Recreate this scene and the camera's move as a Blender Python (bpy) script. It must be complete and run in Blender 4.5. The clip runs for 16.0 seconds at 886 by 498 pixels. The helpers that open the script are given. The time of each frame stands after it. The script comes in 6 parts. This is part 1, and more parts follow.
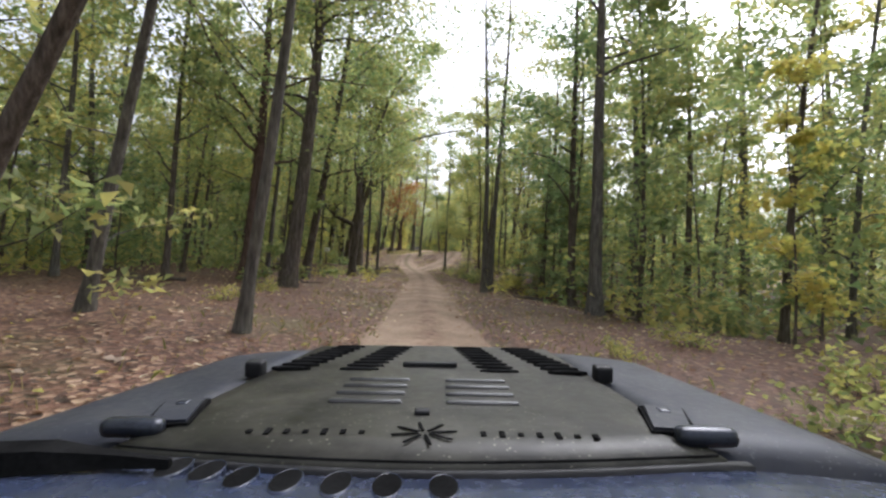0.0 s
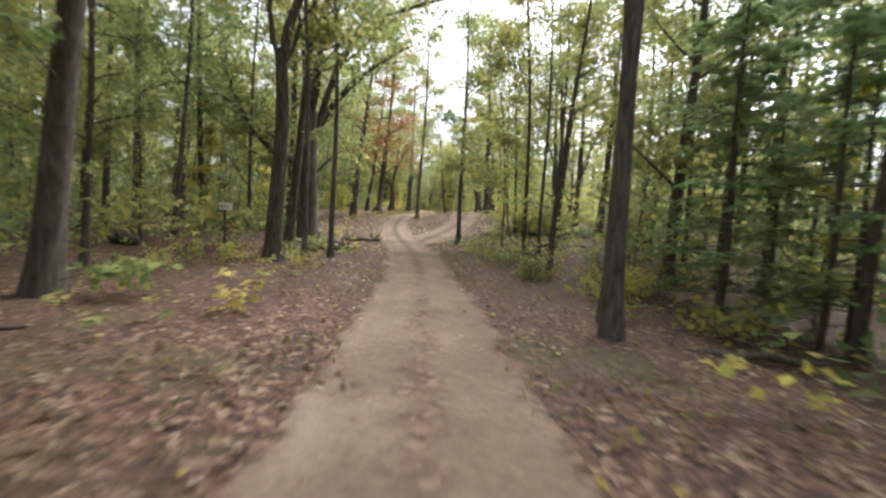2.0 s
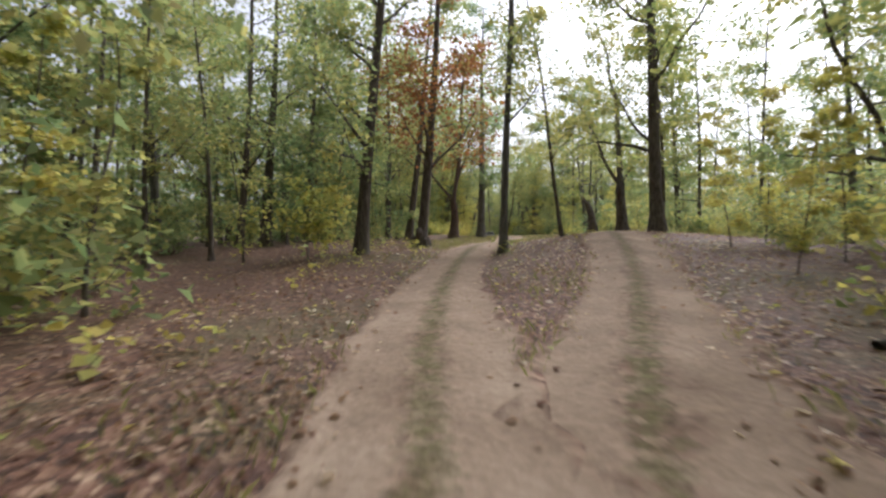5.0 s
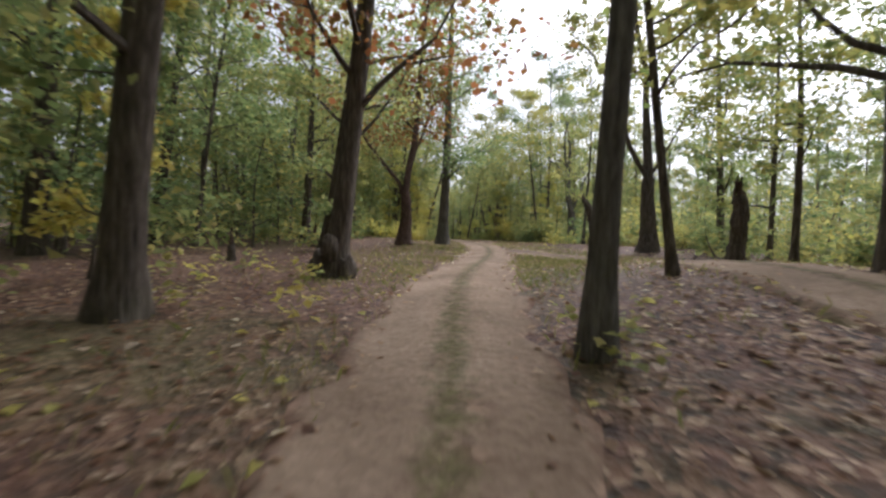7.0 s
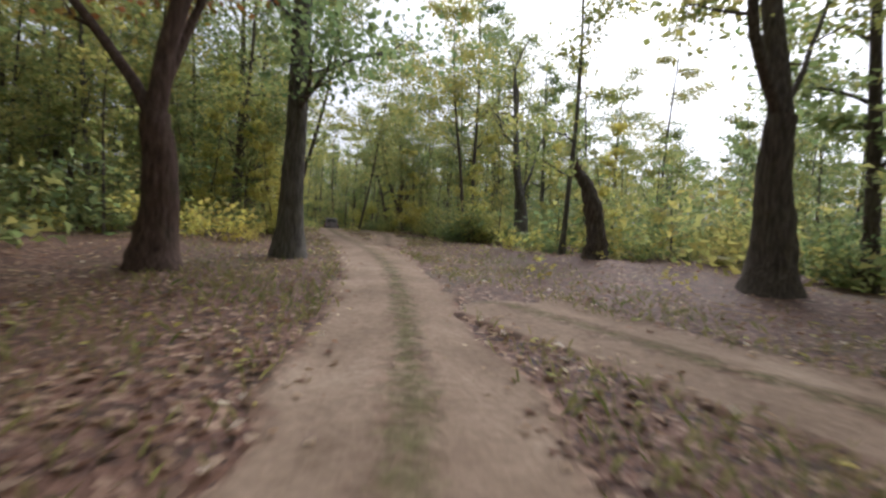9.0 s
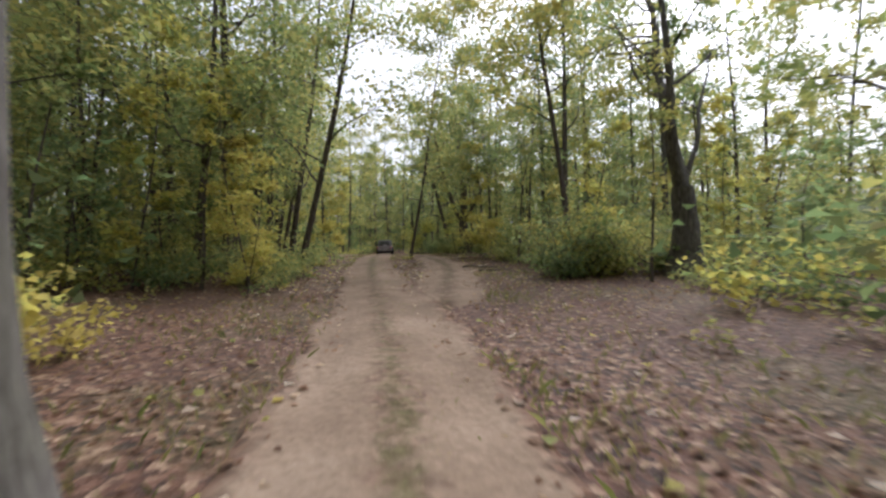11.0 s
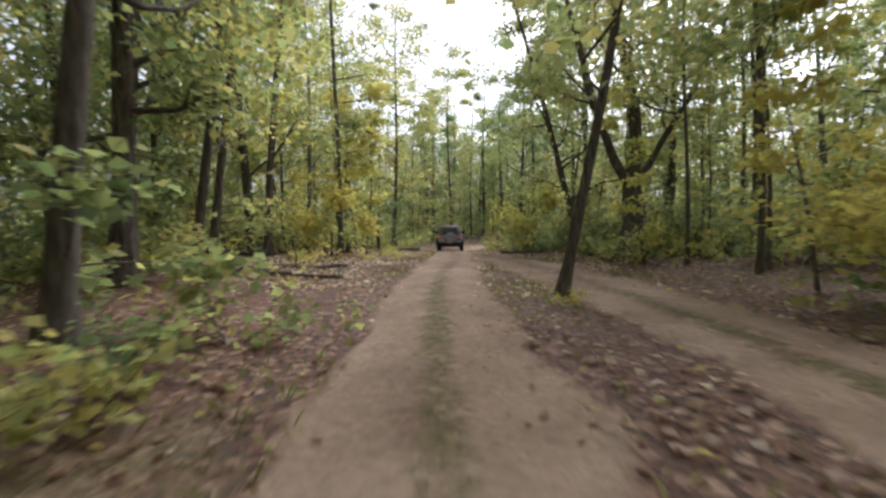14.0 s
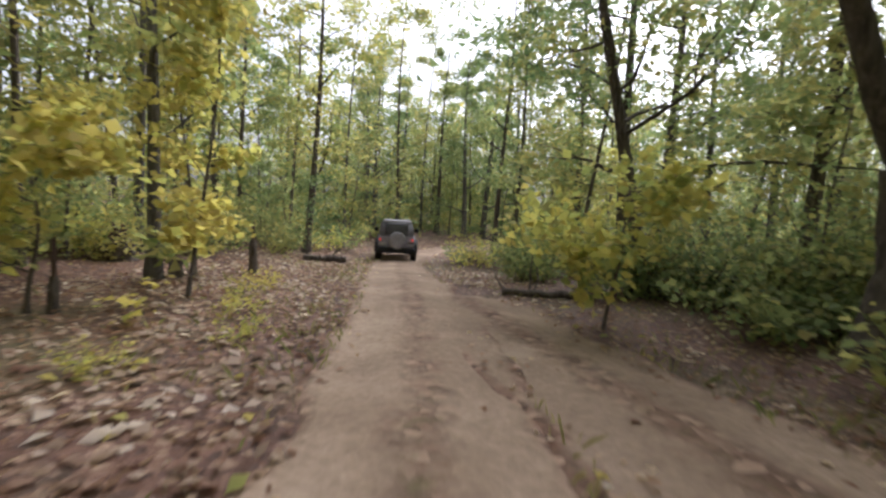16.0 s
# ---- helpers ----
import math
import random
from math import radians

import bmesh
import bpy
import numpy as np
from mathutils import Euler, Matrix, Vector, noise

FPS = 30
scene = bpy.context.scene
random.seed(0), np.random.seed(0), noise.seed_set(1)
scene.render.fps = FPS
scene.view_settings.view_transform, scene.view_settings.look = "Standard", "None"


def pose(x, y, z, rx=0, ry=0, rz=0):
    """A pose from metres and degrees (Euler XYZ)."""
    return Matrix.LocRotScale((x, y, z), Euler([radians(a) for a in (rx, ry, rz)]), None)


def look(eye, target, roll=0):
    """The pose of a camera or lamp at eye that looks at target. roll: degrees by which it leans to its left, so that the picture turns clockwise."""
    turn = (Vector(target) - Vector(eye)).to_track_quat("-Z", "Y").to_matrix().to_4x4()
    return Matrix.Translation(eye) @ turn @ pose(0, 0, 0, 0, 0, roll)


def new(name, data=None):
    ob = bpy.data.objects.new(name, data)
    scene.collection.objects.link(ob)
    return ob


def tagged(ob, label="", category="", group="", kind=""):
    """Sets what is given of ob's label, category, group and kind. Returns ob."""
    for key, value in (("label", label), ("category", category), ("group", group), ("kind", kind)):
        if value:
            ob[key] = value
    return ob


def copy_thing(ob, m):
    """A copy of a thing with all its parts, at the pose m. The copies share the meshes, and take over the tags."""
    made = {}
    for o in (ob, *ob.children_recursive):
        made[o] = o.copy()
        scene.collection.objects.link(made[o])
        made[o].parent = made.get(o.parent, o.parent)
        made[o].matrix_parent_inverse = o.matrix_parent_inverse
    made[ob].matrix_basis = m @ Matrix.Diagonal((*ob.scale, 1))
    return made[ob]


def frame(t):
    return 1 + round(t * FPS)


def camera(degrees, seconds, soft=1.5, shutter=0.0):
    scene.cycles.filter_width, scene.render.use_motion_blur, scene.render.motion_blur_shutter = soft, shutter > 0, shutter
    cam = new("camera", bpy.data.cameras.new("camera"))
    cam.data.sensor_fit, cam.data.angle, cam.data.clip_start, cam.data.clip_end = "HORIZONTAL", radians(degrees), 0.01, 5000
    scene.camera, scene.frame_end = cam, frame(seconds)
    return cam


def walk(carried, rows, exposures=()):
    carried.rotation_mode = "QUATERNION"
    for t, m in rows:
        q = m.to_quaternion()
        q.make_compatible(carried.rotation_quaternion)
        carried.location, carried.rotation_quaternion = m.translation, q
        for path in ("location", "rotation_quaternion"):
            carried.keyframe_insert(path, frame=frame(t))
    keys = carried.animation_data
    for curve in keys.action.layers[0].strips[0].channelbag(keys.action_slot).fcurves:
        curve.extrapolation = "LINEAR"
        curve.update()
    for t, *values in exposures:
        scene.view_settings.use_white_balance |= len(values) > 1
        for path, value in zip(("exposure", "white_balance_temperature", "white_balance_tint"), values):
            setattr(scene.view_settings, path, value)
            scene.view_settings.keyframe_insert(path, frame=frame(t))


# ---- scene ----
# A rutted sand track through an autumn oak wood, driven along behind another off-road vehicle.
from functools import lru_cache

cam = camera(90.0, 16.0, soft=2.5, shutter=0.35)

# seconds, x, y, z, yaw to the left, pitch up, roll
PATH = [
    (0, 16.30, 20.70, 1.66, 10.59, 0.52, 3.03),
    (0.5, 15.51, 24.58, 1.76, 9.85, -2.67, 1.91),
    (1, 14.70, 28.48, 1.73, 10.00, -3.99, 2.28),
    (1.5, 13.78, 32.34, 1.68, 9.96, -4.12, 2.90),
    (2, 12.77, 36.18, 1.58, 10.28, -4.48, 2.95),
    (2.5, 12.01, 39.91, 1.42, 10.98, -3.50, 3.19),
    (3, 11.05, 43.73, 1.37, 11.56, -3.14, 3.79),
    (3.5, 10.23, 47.33, 1.44, 12.28, -2.75, 4.88),
    (4, 9.24, 50.96, 1.34, 13.45, -2.68, -0.59),
    (4.2, 8.85, 52.31, 1.38, 14.09, -3.16, -1.42),
    (4.5, 8.22, 54.21, 1.47, 16.28, -2.72, -1.24),
    (5, 7.08, 57.11, 1.59, 19.71, -1.18, -0.39),
    (5.5, 5.93, 59.84, 1.69, 19.33, -0.26, 0.03),
    (6, 4.90, 62.54, 1.86, 15.59, -0.32, 0.68),
    (6.3, 4.37, 64.18, 1.94, 13.91, -0.84, 1.42),
    (6.5, 4.04, 65.30, 2.10, 14.01, -1.35, 1.74),
    (7, 3.34, 68.02, 2.19, 12.93, -1.40, 1.99),
    (7.5, 2.68, 71.22, 2.62, 10.21, -2.27, 2.51),
    (8, 1.87, 75.38, 3.01, 5.57, -3.10, 2.84),
    (8.5, 1.44, 79.29, 2.92, 1.56, -2.93, 3.64),
    (9, 1.24, 82.92, 2.86, -0.26, -2.86, 3.45),
    (9.2, 1.21, 84.22, 2.80, -0.25, -2.60, 3.11),
    (9.5, 1.13, 85.93, 3.02, 0.62, -1.88, 1.64),
    (10, 0.91, 88.35, 3.15, 3.37, -1.08, 0.13),
    (10.5, 0.61, 90.61, 3.27, 6.10, -1.21, -0.46),
    (11, 0.16, 93.06, 3.37, 8.16, -1.54, -0.88),
    (11.3, -0.21, 94.80, 3.41, 9.36, -0.81, -0.46),
    (11.5, -0.55, 96.12, 3.43, 10.48, 0.52, 0.73),
    (12, -1.58, 99.35, 3.49, 13.13, -2.26, 0.01),
    (12.5, -2.58, 102.27, 3.50, 14.05, -2.46, 0.15),
    (13, -3.62, 105.30, 3.50, 14.84, -3.68, -0.83),
    (13.5, -4.53, 108.13, 3.57, 15.59, -3.87, -1.15),
    (14, -5.55, 111.12, 3.47, 15.38, -3.65, -0.82),
    (14.5, -6.39, 114.12, 3.67, 14.14, -4.51, -1.00),
    (15, -7.22, 116.74, 3.66, 11.44, -5.04, -0.84),
    (15.5, -7.98, 119.23, 3.66, 8.68, -5.55, -0.32),
    (16, -8.49, 121.61, 3.78, 7.71, -5.22, 3.30),
]


def stance(x, y, z, yaw, pitch, roll):
    turn = Matrix.Rotation(radians(yaw), 4, "Z") @ Matrix.Rotation(radians(90 + pitch), 4, "X") @ Matrix.Rotation(radians(roll), 4, "Z")
    return Matrix.Translation((x, y, z)) @ turn


START = PATH[0][1:]
SOON = [a + (b - a) * 0.2 for a, b in zip(PATH[0][1:], PATH[1][1:])]
ROWS = [(0, START), (0.034, START), (0.1, SOON)] + [(row[0], row[1:]) for row in PATH[1:]]
walk(cam, [(t, stance(*row)) for t, row in ROWS], exposures=[(0, 1.05, 5950, 15), (1.2, 1.25, 5950, 15), (2.7, 1.4, 5950, 15), (4.2, 0.95, 5950, 15), (6.3, 0.6, 5900, 16), (9.2, 0.35, 5900, 16), (11.3, 0.65, 5900, 16), (13.5, 0.9, 5900, 16), (16, 1.05, 5900, 17)])

# ---------------------------------------------------------------- light
world = bpy.data.worlds.new("overcast_sky")
scene.world = world
world.use_nodes = True
wn, wl = world.node_tree.nodes, world.node_tree.links
wn.clear()
SUN_UP, SUN_ROUND = 52.0, 25.0
sky = wn.new("ShaderNodeTexSky")
sky.sky_type, sky.sun_disc = "NISHITA", False
sky.sun_elevation, sky.sun_rotation = radians(SUN_UP), radians(SUN_ROUND)
sky.air_density, sky.dust_density = 1.0, 6.0
grey = wn.new("ShaderNodeHueSaturation")
grey.inputs["Saturation"].default_value = 0.22
back = wn.new("ShaderNodeBackground")
back.inputs["Strength"].default_value = 0.15
wout = wn.new("ShaderNodeOutputWorld")
wl.new(sky.outputs[0], grey.inputs["Color"])
wl.new(grey.outputs[0], back.inputs["Color"])
wl.new(back.outputs[0], wout.inputs[0])

sun = new("sun", bpy.data.lights.new("sun", "SUN"))
sun.data.energy, sun.data.angle, sun.data.color = 1.5, radians(50), (1.0, 0.97, 0.92)
su, sr = radians(SUN_UP), radians(SUN_ROUND)
sun.matrix_world = look((math.sin(sr) * math.cos(su) * 50, math.cos(sr) * math.cos(su) * 50, math.sin(su) * 50), (0, 0, 0))


# ---------------------------------------------------------------- materials
def material(name, rough=0.8, metal=0.0, spec=0.3):
    m = bpy.data.materials.new(name)
    m.use_nodes = True
    b = m.node_tree.nodes["Principled BSDF"]
    b.inputs["Roughness"].default_value = rough
    b.inputs["Metallic"].default_value = metal
    b.inputs["Specular IOR Level"].default_value = spec
    return m, m.node_tree.nodes, m.node_tree.links, b


def ramp(nodes, stops):
    r = nodes.new("ShaderNodeValToRGB")
    while len(r.color_ramp.elements) < len(stops):
        r.color_ramp.elements.new(0.5)
    for e, (at, c) in zip(r.color_ramp.elements, stops):
        e.position, e.color = at, (*c, 1)
    return r


def tex(nodes, links, kind, scale, where=None, **kw):
    n = nodes.new(kind)
    n.inputs["Scale"].default_value = scale
    for key, value in kw.items():
        n.inputs[key].default_value = value
    if where is not None:
        links.new(where, n.inputs["Vector"])
    return n


def bump(nodes, links, b, height, strength=0.5, distance=0.02):
    n = nodes.new("ShaderNodeBump")
    n.inputs["Strength"].default_value, n.inputs["Distance"].default_value = strength, distance
    links.new(height, n.inputs["Height"])
    links.new(n.outputs[0], b.inputs["Normal"])
    return n


def mix(nodes, links, fac, a, c, blend="MIX"):
    n = nodes.new("ShaderNodeMix")
    n.data_type, n.blend_type = "RGBA", blend
    for sock, v in ((n.inputs[0], fac), (n.inputs[6], a), (n.inputs[7], c)):
        if isinstance(v, bpy.types.NodeSocket):
            links.new(v, sock)
        elif isinstance(v, tuple):
            sock.default_value = (*v, 1)
        else:
            sock.default_value = v
    return n.outputs[2]


def paint(name, color, rough=0.5, metal=0.0, grain=0.12, scale=6.0, spec=0.4, relief=0.0):
    """A paint, plastic or metal with soft dirt at two scales."""
    m, n, l, b = material(name, rough, metal, spec)
    co = n.new("ShaderNodeTexCoord").outputs["Object"]
    big, fine = tex(n, l, "ShaderNodeTexNoise", scale, co, Detail=6.0), tex(n, l, "ShaderNodeTexNoise", scale * 14, co, Detail=4.0)
    dark = tuple(c * (1 - grain * 2) for c in color)
    light = tuple(min(1, c * (1 + grain) + 0.01) for c in color)
    r = ramp(n, [(0.3, dark), (0.7, light)])
    l.new(mix(n, l, 0.4, big.outputs[0], fine.outputs[0]), r.inputs[0])
    l.new(r.outputs[0], b.inputs["Base Color"])
    rr = n.new("ShaderNodeMapRange")
    rr.inputs[3].default_value, rr.inputs[4].default_value = max(0.05, rough - 0.12), min(1, rough + 0.18)
    l.new(fine.outputs[0], rr.inputs[0])
    l.new(rr.outputs[0], b.inputs["Roughness"])
    if relief:
        bump(n, l, b, fine.outputs[0], relief, 0.005)
    return m


def leaf_material(name, tones, shine=0.25):
    """Leaves: a tone for each leaf, a slow drift of tone through the crown, and light that comes through."""
    m, n, l, b = material(name, 0.6, 0.0, shine)
    geo, info = n.new("ShaderNodeNewGeometry"), n.new("ShaderNodeObjectInfo")
    drift = tex(n, l, "ShaderNodeTexNoise", 0.55, geo.outputs["Position"], Detail=3.0)
    add = n.new("ShaderNodeMath")
    add.operation = "MULTIPLY_ADD"
    add.inputs[1].default_value, add.inputs[2].default_value = 0.45, 0.0
    l.new(geo.outputs["Random Per Island"], add.inputs[0])
    two = n.new("ShaderNodeMath")
    two.operation = "MULTIPLY_ADD"
    two.inputs[1].default_value = 0.75
    l.new(drift.outputs[0], two.inputs[0])
    l.new(add.outputs[0], two.inputs[2])
    three = n.new("ShaderNodeMath")
    three.operation = "MULTIPLY_ADD"
    three.inputs[1].default_value = 0.22
    l.new(info.outputs["Random"], three.inputs[0])
    l.new(two.outputs[0], three.inputs[2])
    k = len(tones)
    r = ramp(n, [(0.28 + 0.72 * i / max(1, k - 1) * 0.9, c) for i, c in enumerate(tones)])
    l.new(three.outputs[0], r.inputs[0])
    l.new(r.outputs[0], b.inputs["Base Color"])
    tr = n.new("ShaderNodeBsdfTranslucent")
    bright = mix(n, l, 1.0, r.outputs[0], (1.27, 1.34, 1.15), "MULTIPLY")
    l.new(bright, tr.inputs[0])
    sh = n.new("ShaderNodeMixShader")
    sh.inputs[0].default_value = 0.6
    l.new(b.outputs[0], sh.inputs[1])
    l.new(tr.outputs[0], sh.inputs[2])
    l.new(sh.outputs[0], n["Material Output"].inputs[0])
    return m


GREEN = leaf_material("green_leaves", [(0.098, 0.145, 0.061), (0.155, 0.206, 0.088), (0.219, 0.26, 0.112), (0.296, 0.311, 0.13), (0.405, 0.352, 0.132)])
DEEP = leaf_material("deep_green_leaves", [(0.108, 0.163, 0.08), (0.154, 0.215, 0.102), (0.2, 0.252, 0.118), (0.253, 0.288, 0.131)])
LIME = leaf_material("yellow_green_leaves", [(0.109, 0.153, 0.056), (0.182, 0.224, 0.077), (0.277, 0.287, 0.107), (0.368, 0.342, 0.122), (0.438, 0.367, 0.124)])
SOFT = leaf_material("soft_conifer_sprays", [(0.145, 0.205, 0.11), (0.2, 0.27, 0.14), (0.255, 0.32, 0.165), (0.3, 0.35, 0.185)])
YELLOW = leaf_material("yellow_leaves", [(0.21, 0.27, 0.1), (0.33, 0.35, 0.12), (0.45, 0.43, 0.13), (0.54, 0.46, 0.13), (0.47, 0.38, 0.12)])
RUST = leaf_material("rust_leaves", [(0.1, 0.11, 0.03), (0.2, 0.12, 0.04), (0.28, 0.11, 0.05), (0.3, 0.13, 0.06), (0.24, 0.18, 0.05)])
FALLEN = leaf_material("fallen_leaves", [(0.068, 0.034, 0.02), (0.138, 0.069, 0.042), (0.208, 0.115, 0.07), (0.295, 0.195, 0.125), (0.52, 0.41, 0.3)], 0.4)
PALE_FALLEN = leaf_material("pale_fallen_leaves", [(0.16, 0.085, 0.055), (0.27, 0.16, 0.11), (0.44, 0.34, 0.26), (0.68, 0.6, 0.51)], 0.4)
GRASS = leaf_material("grass_blades", [(0.07, 0.1, 0.03), (0.12, 0.14, 0.04), (0.2, 0.19, 0.07), (0.3, 0.25, 0.12)])


def bark_material(name, dark, mid, light):
    m, n, l, b = material(name, 0.9, 0.0, 0.15)
    geo, info = n.new("ShaderNodeNewGeometry"), n.new("ShaderNodeObjectInfo")
    stretch = n.new("ShaderNodeMapping")
    stretch.inputs["Scale"].default_value = (1, 1, 0.16)
    l.new(geo.outputs["Position"], stretch.inputs[0])
    ridge = tex(n, l, "ShaderNodeTexNoise", 16.0, stretch.outputs[0], Detail=6.0, Roughness=0.65)
    moss = tex(n, l, "ShaderNodeTexNoise", 1.3, geo.outputs["Position"], Detail=4.0)
    r = ramp(n, [(0.32, dark), (0.52, mid), (0.72, light)])
    l.new(ridge.outputs[0], r.inputs[0])
    mr = ramp(n, [(0.5, (0, 0, 0)), (0.76, (0.32, 0.32, 0.32))])
    l.new(moss.outputs[0], mr.inputs[0])
    c = mix(n, l, mr.outputs[0], r.outputs[0], (0.085, 0.09, 0.05))
    l.new(c, b.inputs["Base Color"])
    bump(n, l, b, ridge.outputs[0], 0.9, 0.05)
    return m


BARK = bark_material("oak_bark", (0.046, 0.038, 0.032), (0.112, 0.093, 0.077), (0.205, 0.174, 0.146))
RED_BARK = bark_material("reddish_bark", (0.05, 0.033, 0.027), (0.115, 0.076, 0.061), (0.195, 0.14, 0.115))
GREY_BARK = bark_material("grey_bark", (0.058, 0.053, 0.047), (0.13, 0.119, 0.103), (0.22, 0.204, 0.178))


def litter_material():
    """Fallen leaves over dark soil, with thin grass in patches."""
    m, n, l, b = material("leaf_litter", 0.75, 0.0, 0.3)
    pos = n.new("ShaderNodeNewGeometry").outputs["Position"]
    warp = tex(n, l, "ShaderNodeTexNoise", 9.0, pos, Detail=2.0)
    off = n.new("ShaderNodeVectorMath")
    off.operation = "MULTIPLY_ADD"
    off.inputs[1].default_value = (0.09, 0.09, 0.09)
    l.new(warp.outputs["Color"], off.inputs[0])
    l.new(pos, off.inputs[2])
    cells = tex(n, l, "ShaderNodeTexVoronoi", 13.0, off.outputs[0], Randomness=1.0)
    tone = ramp(n, [(0.0, (0.026, 0.015, 0.011)), (0.3, (0.07, 0.033, 0.021)), (0.55, (0.12, 0.059, 0.037)), (0.8, (0.178, 0.097, 0.061)), (1.0, (0.35, 0.245, 0.165))])
    sep = n.new("ShaderNodeSeparateColor")
    l.new(cells.outputs["Color"], sep.inputs[0])
    l.new(sep.outputs[0], tone.inputs[0])
    big = tex(n, l, "ShaderNodeTexNoise", 0.35, pos, Detail=5.0, Roughness=0.6)
    soil = ramp(n, [(0.38, (0.0, 0.0, 0.0)), (0.62, (0.5, 0.5, 0.5))])
    l.new(big.outputs[0], soil.inputs[0])
    c1 = mix(n, l, soil.outputs[0], tone.outputs[0], (0.078, 0.042, 0.029))
    green = tex(n, l, "ShaderNodeTexNoise", 0.22, pos, Detail=6.0, Roughness=0.7)
    gr = ramp(n, [(0.5, (0.0, 0.0, 0.0)), (0.66, (0.6, 0.6, 0.6))])
    l.new(green.outputs[0], gr.inputs[0])
    fine = tex(n, l, "ShaderNodeTexNoise", 22.0, pos, Detail=4.0)
    gcol = ramp(n, [(0.35, (0.04, 0.045, 0.016)), (0.7, (0.15, 0.135, 0.055))])
    l.new(fine.outputs[0], gcol.inputs[0])
    c2 = mix(n, l, gr.outputs[0], c1, gcol.outputs[0])
    l.new(c2, b.inputs["Base Color"])
    h = mix(n, l, 0.5, cells.outputs["Distance"], fine.outputs[0])
    bump(n, l, b, h, 0.9, 0.05)
    return m


def sand_material(name, cover):
    """Sand worn pale in the wheel ruts, soil and leaves on the crown and along the ragged edges."""
    m, n, l, b = material(name, 0.95, 0.0, 0.15)
    pos = n.new("ShaderNodeNewGeometry").outputs["Position"]
    big = tex(n, l, "ShaderNodeTexNoise", 0.7, pos, Detail=6.0, Roughness=0.6)
    fine = tex(n, l, "ShaderNodeTexNoise", 11.0, pos, Detail=6.0, Roughness=0.7)
    r = ramp(n, [(0.32, (0.145, 0.101, 0.069)), (0.5, (0.235, 0.171, 0.121)), (0.68, (0.35, 0.268, 0.197))])
    l.new(mix(n, l, 0.4, big.outputs[0], fine.outputs[0]), r.inputs[0])
    grit = tex(n, l, "ShaderNodeTexVoronoi", 38.0, pos)
    gr = ramp(n, [(0.0, (0.55, 0.55, 0.55)), (0.25, (0.0, 0.0, 0.0))])
    l.new(grit.outputs["Distance"], gr.inputs[0])
    sand = mix(n, l, gr.outputs[0], r.outputs[0], (0.13, 0.1, 0.075))
    cells = tex(n, l, "ShaderNodeTexVoronoi", 9.5, pos, Randomness=1.0)
    sep = n.new("ShaderNodeSeparateColor")
    l.new(cells.outputs["Color"], sep.inputs[0])
    tone = ramp(n, [(0.0, (0.05, 0.03, 0.021)), (0.4, (0.11, 0.065, 0.045)), (0.75, (0.17, 0.1, 0.07)), (1.0, (0.32, 0.22, 0.16))])
    l.new(sep.outputs[0], tone.inputs[0])
    at = n.new("ShaderNodeAttribute")
    at.attribute_name = "cover"
    patch = tex(n, l, "ShaderNodeTexNoise", 2.2, pos, Detail=7.0, Roughness=0.7)
    add = n.new("ShaderNodeMath")
    add.operation = "ADD"
    l.new(at.outputs["Fac"], add.inputs[0])
    l.new(patch.outputs[0], add.inputs[1])
    edge = ramp(n, [(0.62 - cover, (0, 0, 0)), (0.98 - cover, (0.92, 0.92, 0.92))])
    l.new(add.outputs[0], edge.inputs[0])
    worn = mix(n, l, edge.outputs[0], sand, tone.outputs[0])
    ag = n.new("ShaderNodeAttribute")
    ag.attribute_name = "grassy"
    tuft = tex(n, l, "ShaderNodeTexNoise", 5.0, pos, Detail=6.0, Roughness=0.7)
    both = n.new("ShaderNodeMath")
    both.operation = "ADD"
    l.new(ag.outputs["Fac"], both.inputs[0])
    l.new(tuft.outputs[0], both.inputs[1])
    gk = ramp(n, [(0.72, (0, 0, 0)), (1.0, (0.85, 0.85, 0.85))])
    l.new(both.outputs[0], gk.inputs[0])
    gc = ramp(n, [(0.35, (0.045, 0.05, 0.018)), (0.65, (0.14, 0.13, 0.055))])
    l.new(fine.outputs[0], gc.inputs[0])
    l.new(mix(n, l, gk.outputs[0], worn, gc.outputs[0]), b.inputs["Base Color"])
    bump(n, l, b, mix(n, l, 0.4, fine.outputs[0], cells.outputs["Distance"]), 0.7, 0.04)
    return m


LITTER, SAND, LEAFY_SAND = litter_material(), sand_material("sandy_track", 0.0), sand_material("leafy_sand_track", 0.07)


# ---------------------------------------------------------------- mesh helpers
def part(name, bm, mat, parent=None, label="", smooth=True):
    me = bpy.data.meshes.new(name)
    bm.to_mesh(me)
    bm.free()
    me.materials.append(mat)
    if smooth:
        me.shade_smooth()
    ob = new(name, me)
    ob.parent = parent
    return tagged(ob, label)


def raw_mesh(name, verts, faces, mat, parent=None, smooth=False):
    """One mesh from numpy arrays of points and equal-sized faces."""
    verts, faces = np.asarray(verts, np.float32), np.asarray(faces, np.int32)
    me = bpy.data.meshes.new(name)
    me.vertices.add(len(verts))
    me.vertices.foreach_set("co", verts.ravel())
    k = faces.shape[1]
    me.loops.add(faces.size)
    me.loops.foreach_set("vertex_index", faces.ravel())
    me.polygons.add(len(faces))
    me.polygons.foreach_set("loop_start", np.arange(0, faces.size, k, dtype=np.int32))
    me.update(calc_edges=True)
    me.validate()
    me.materials.append(mat)
    if smooth:
        me.shade_smooth()
    ob = new(name, me)
    ob.parent = parent
    return ob


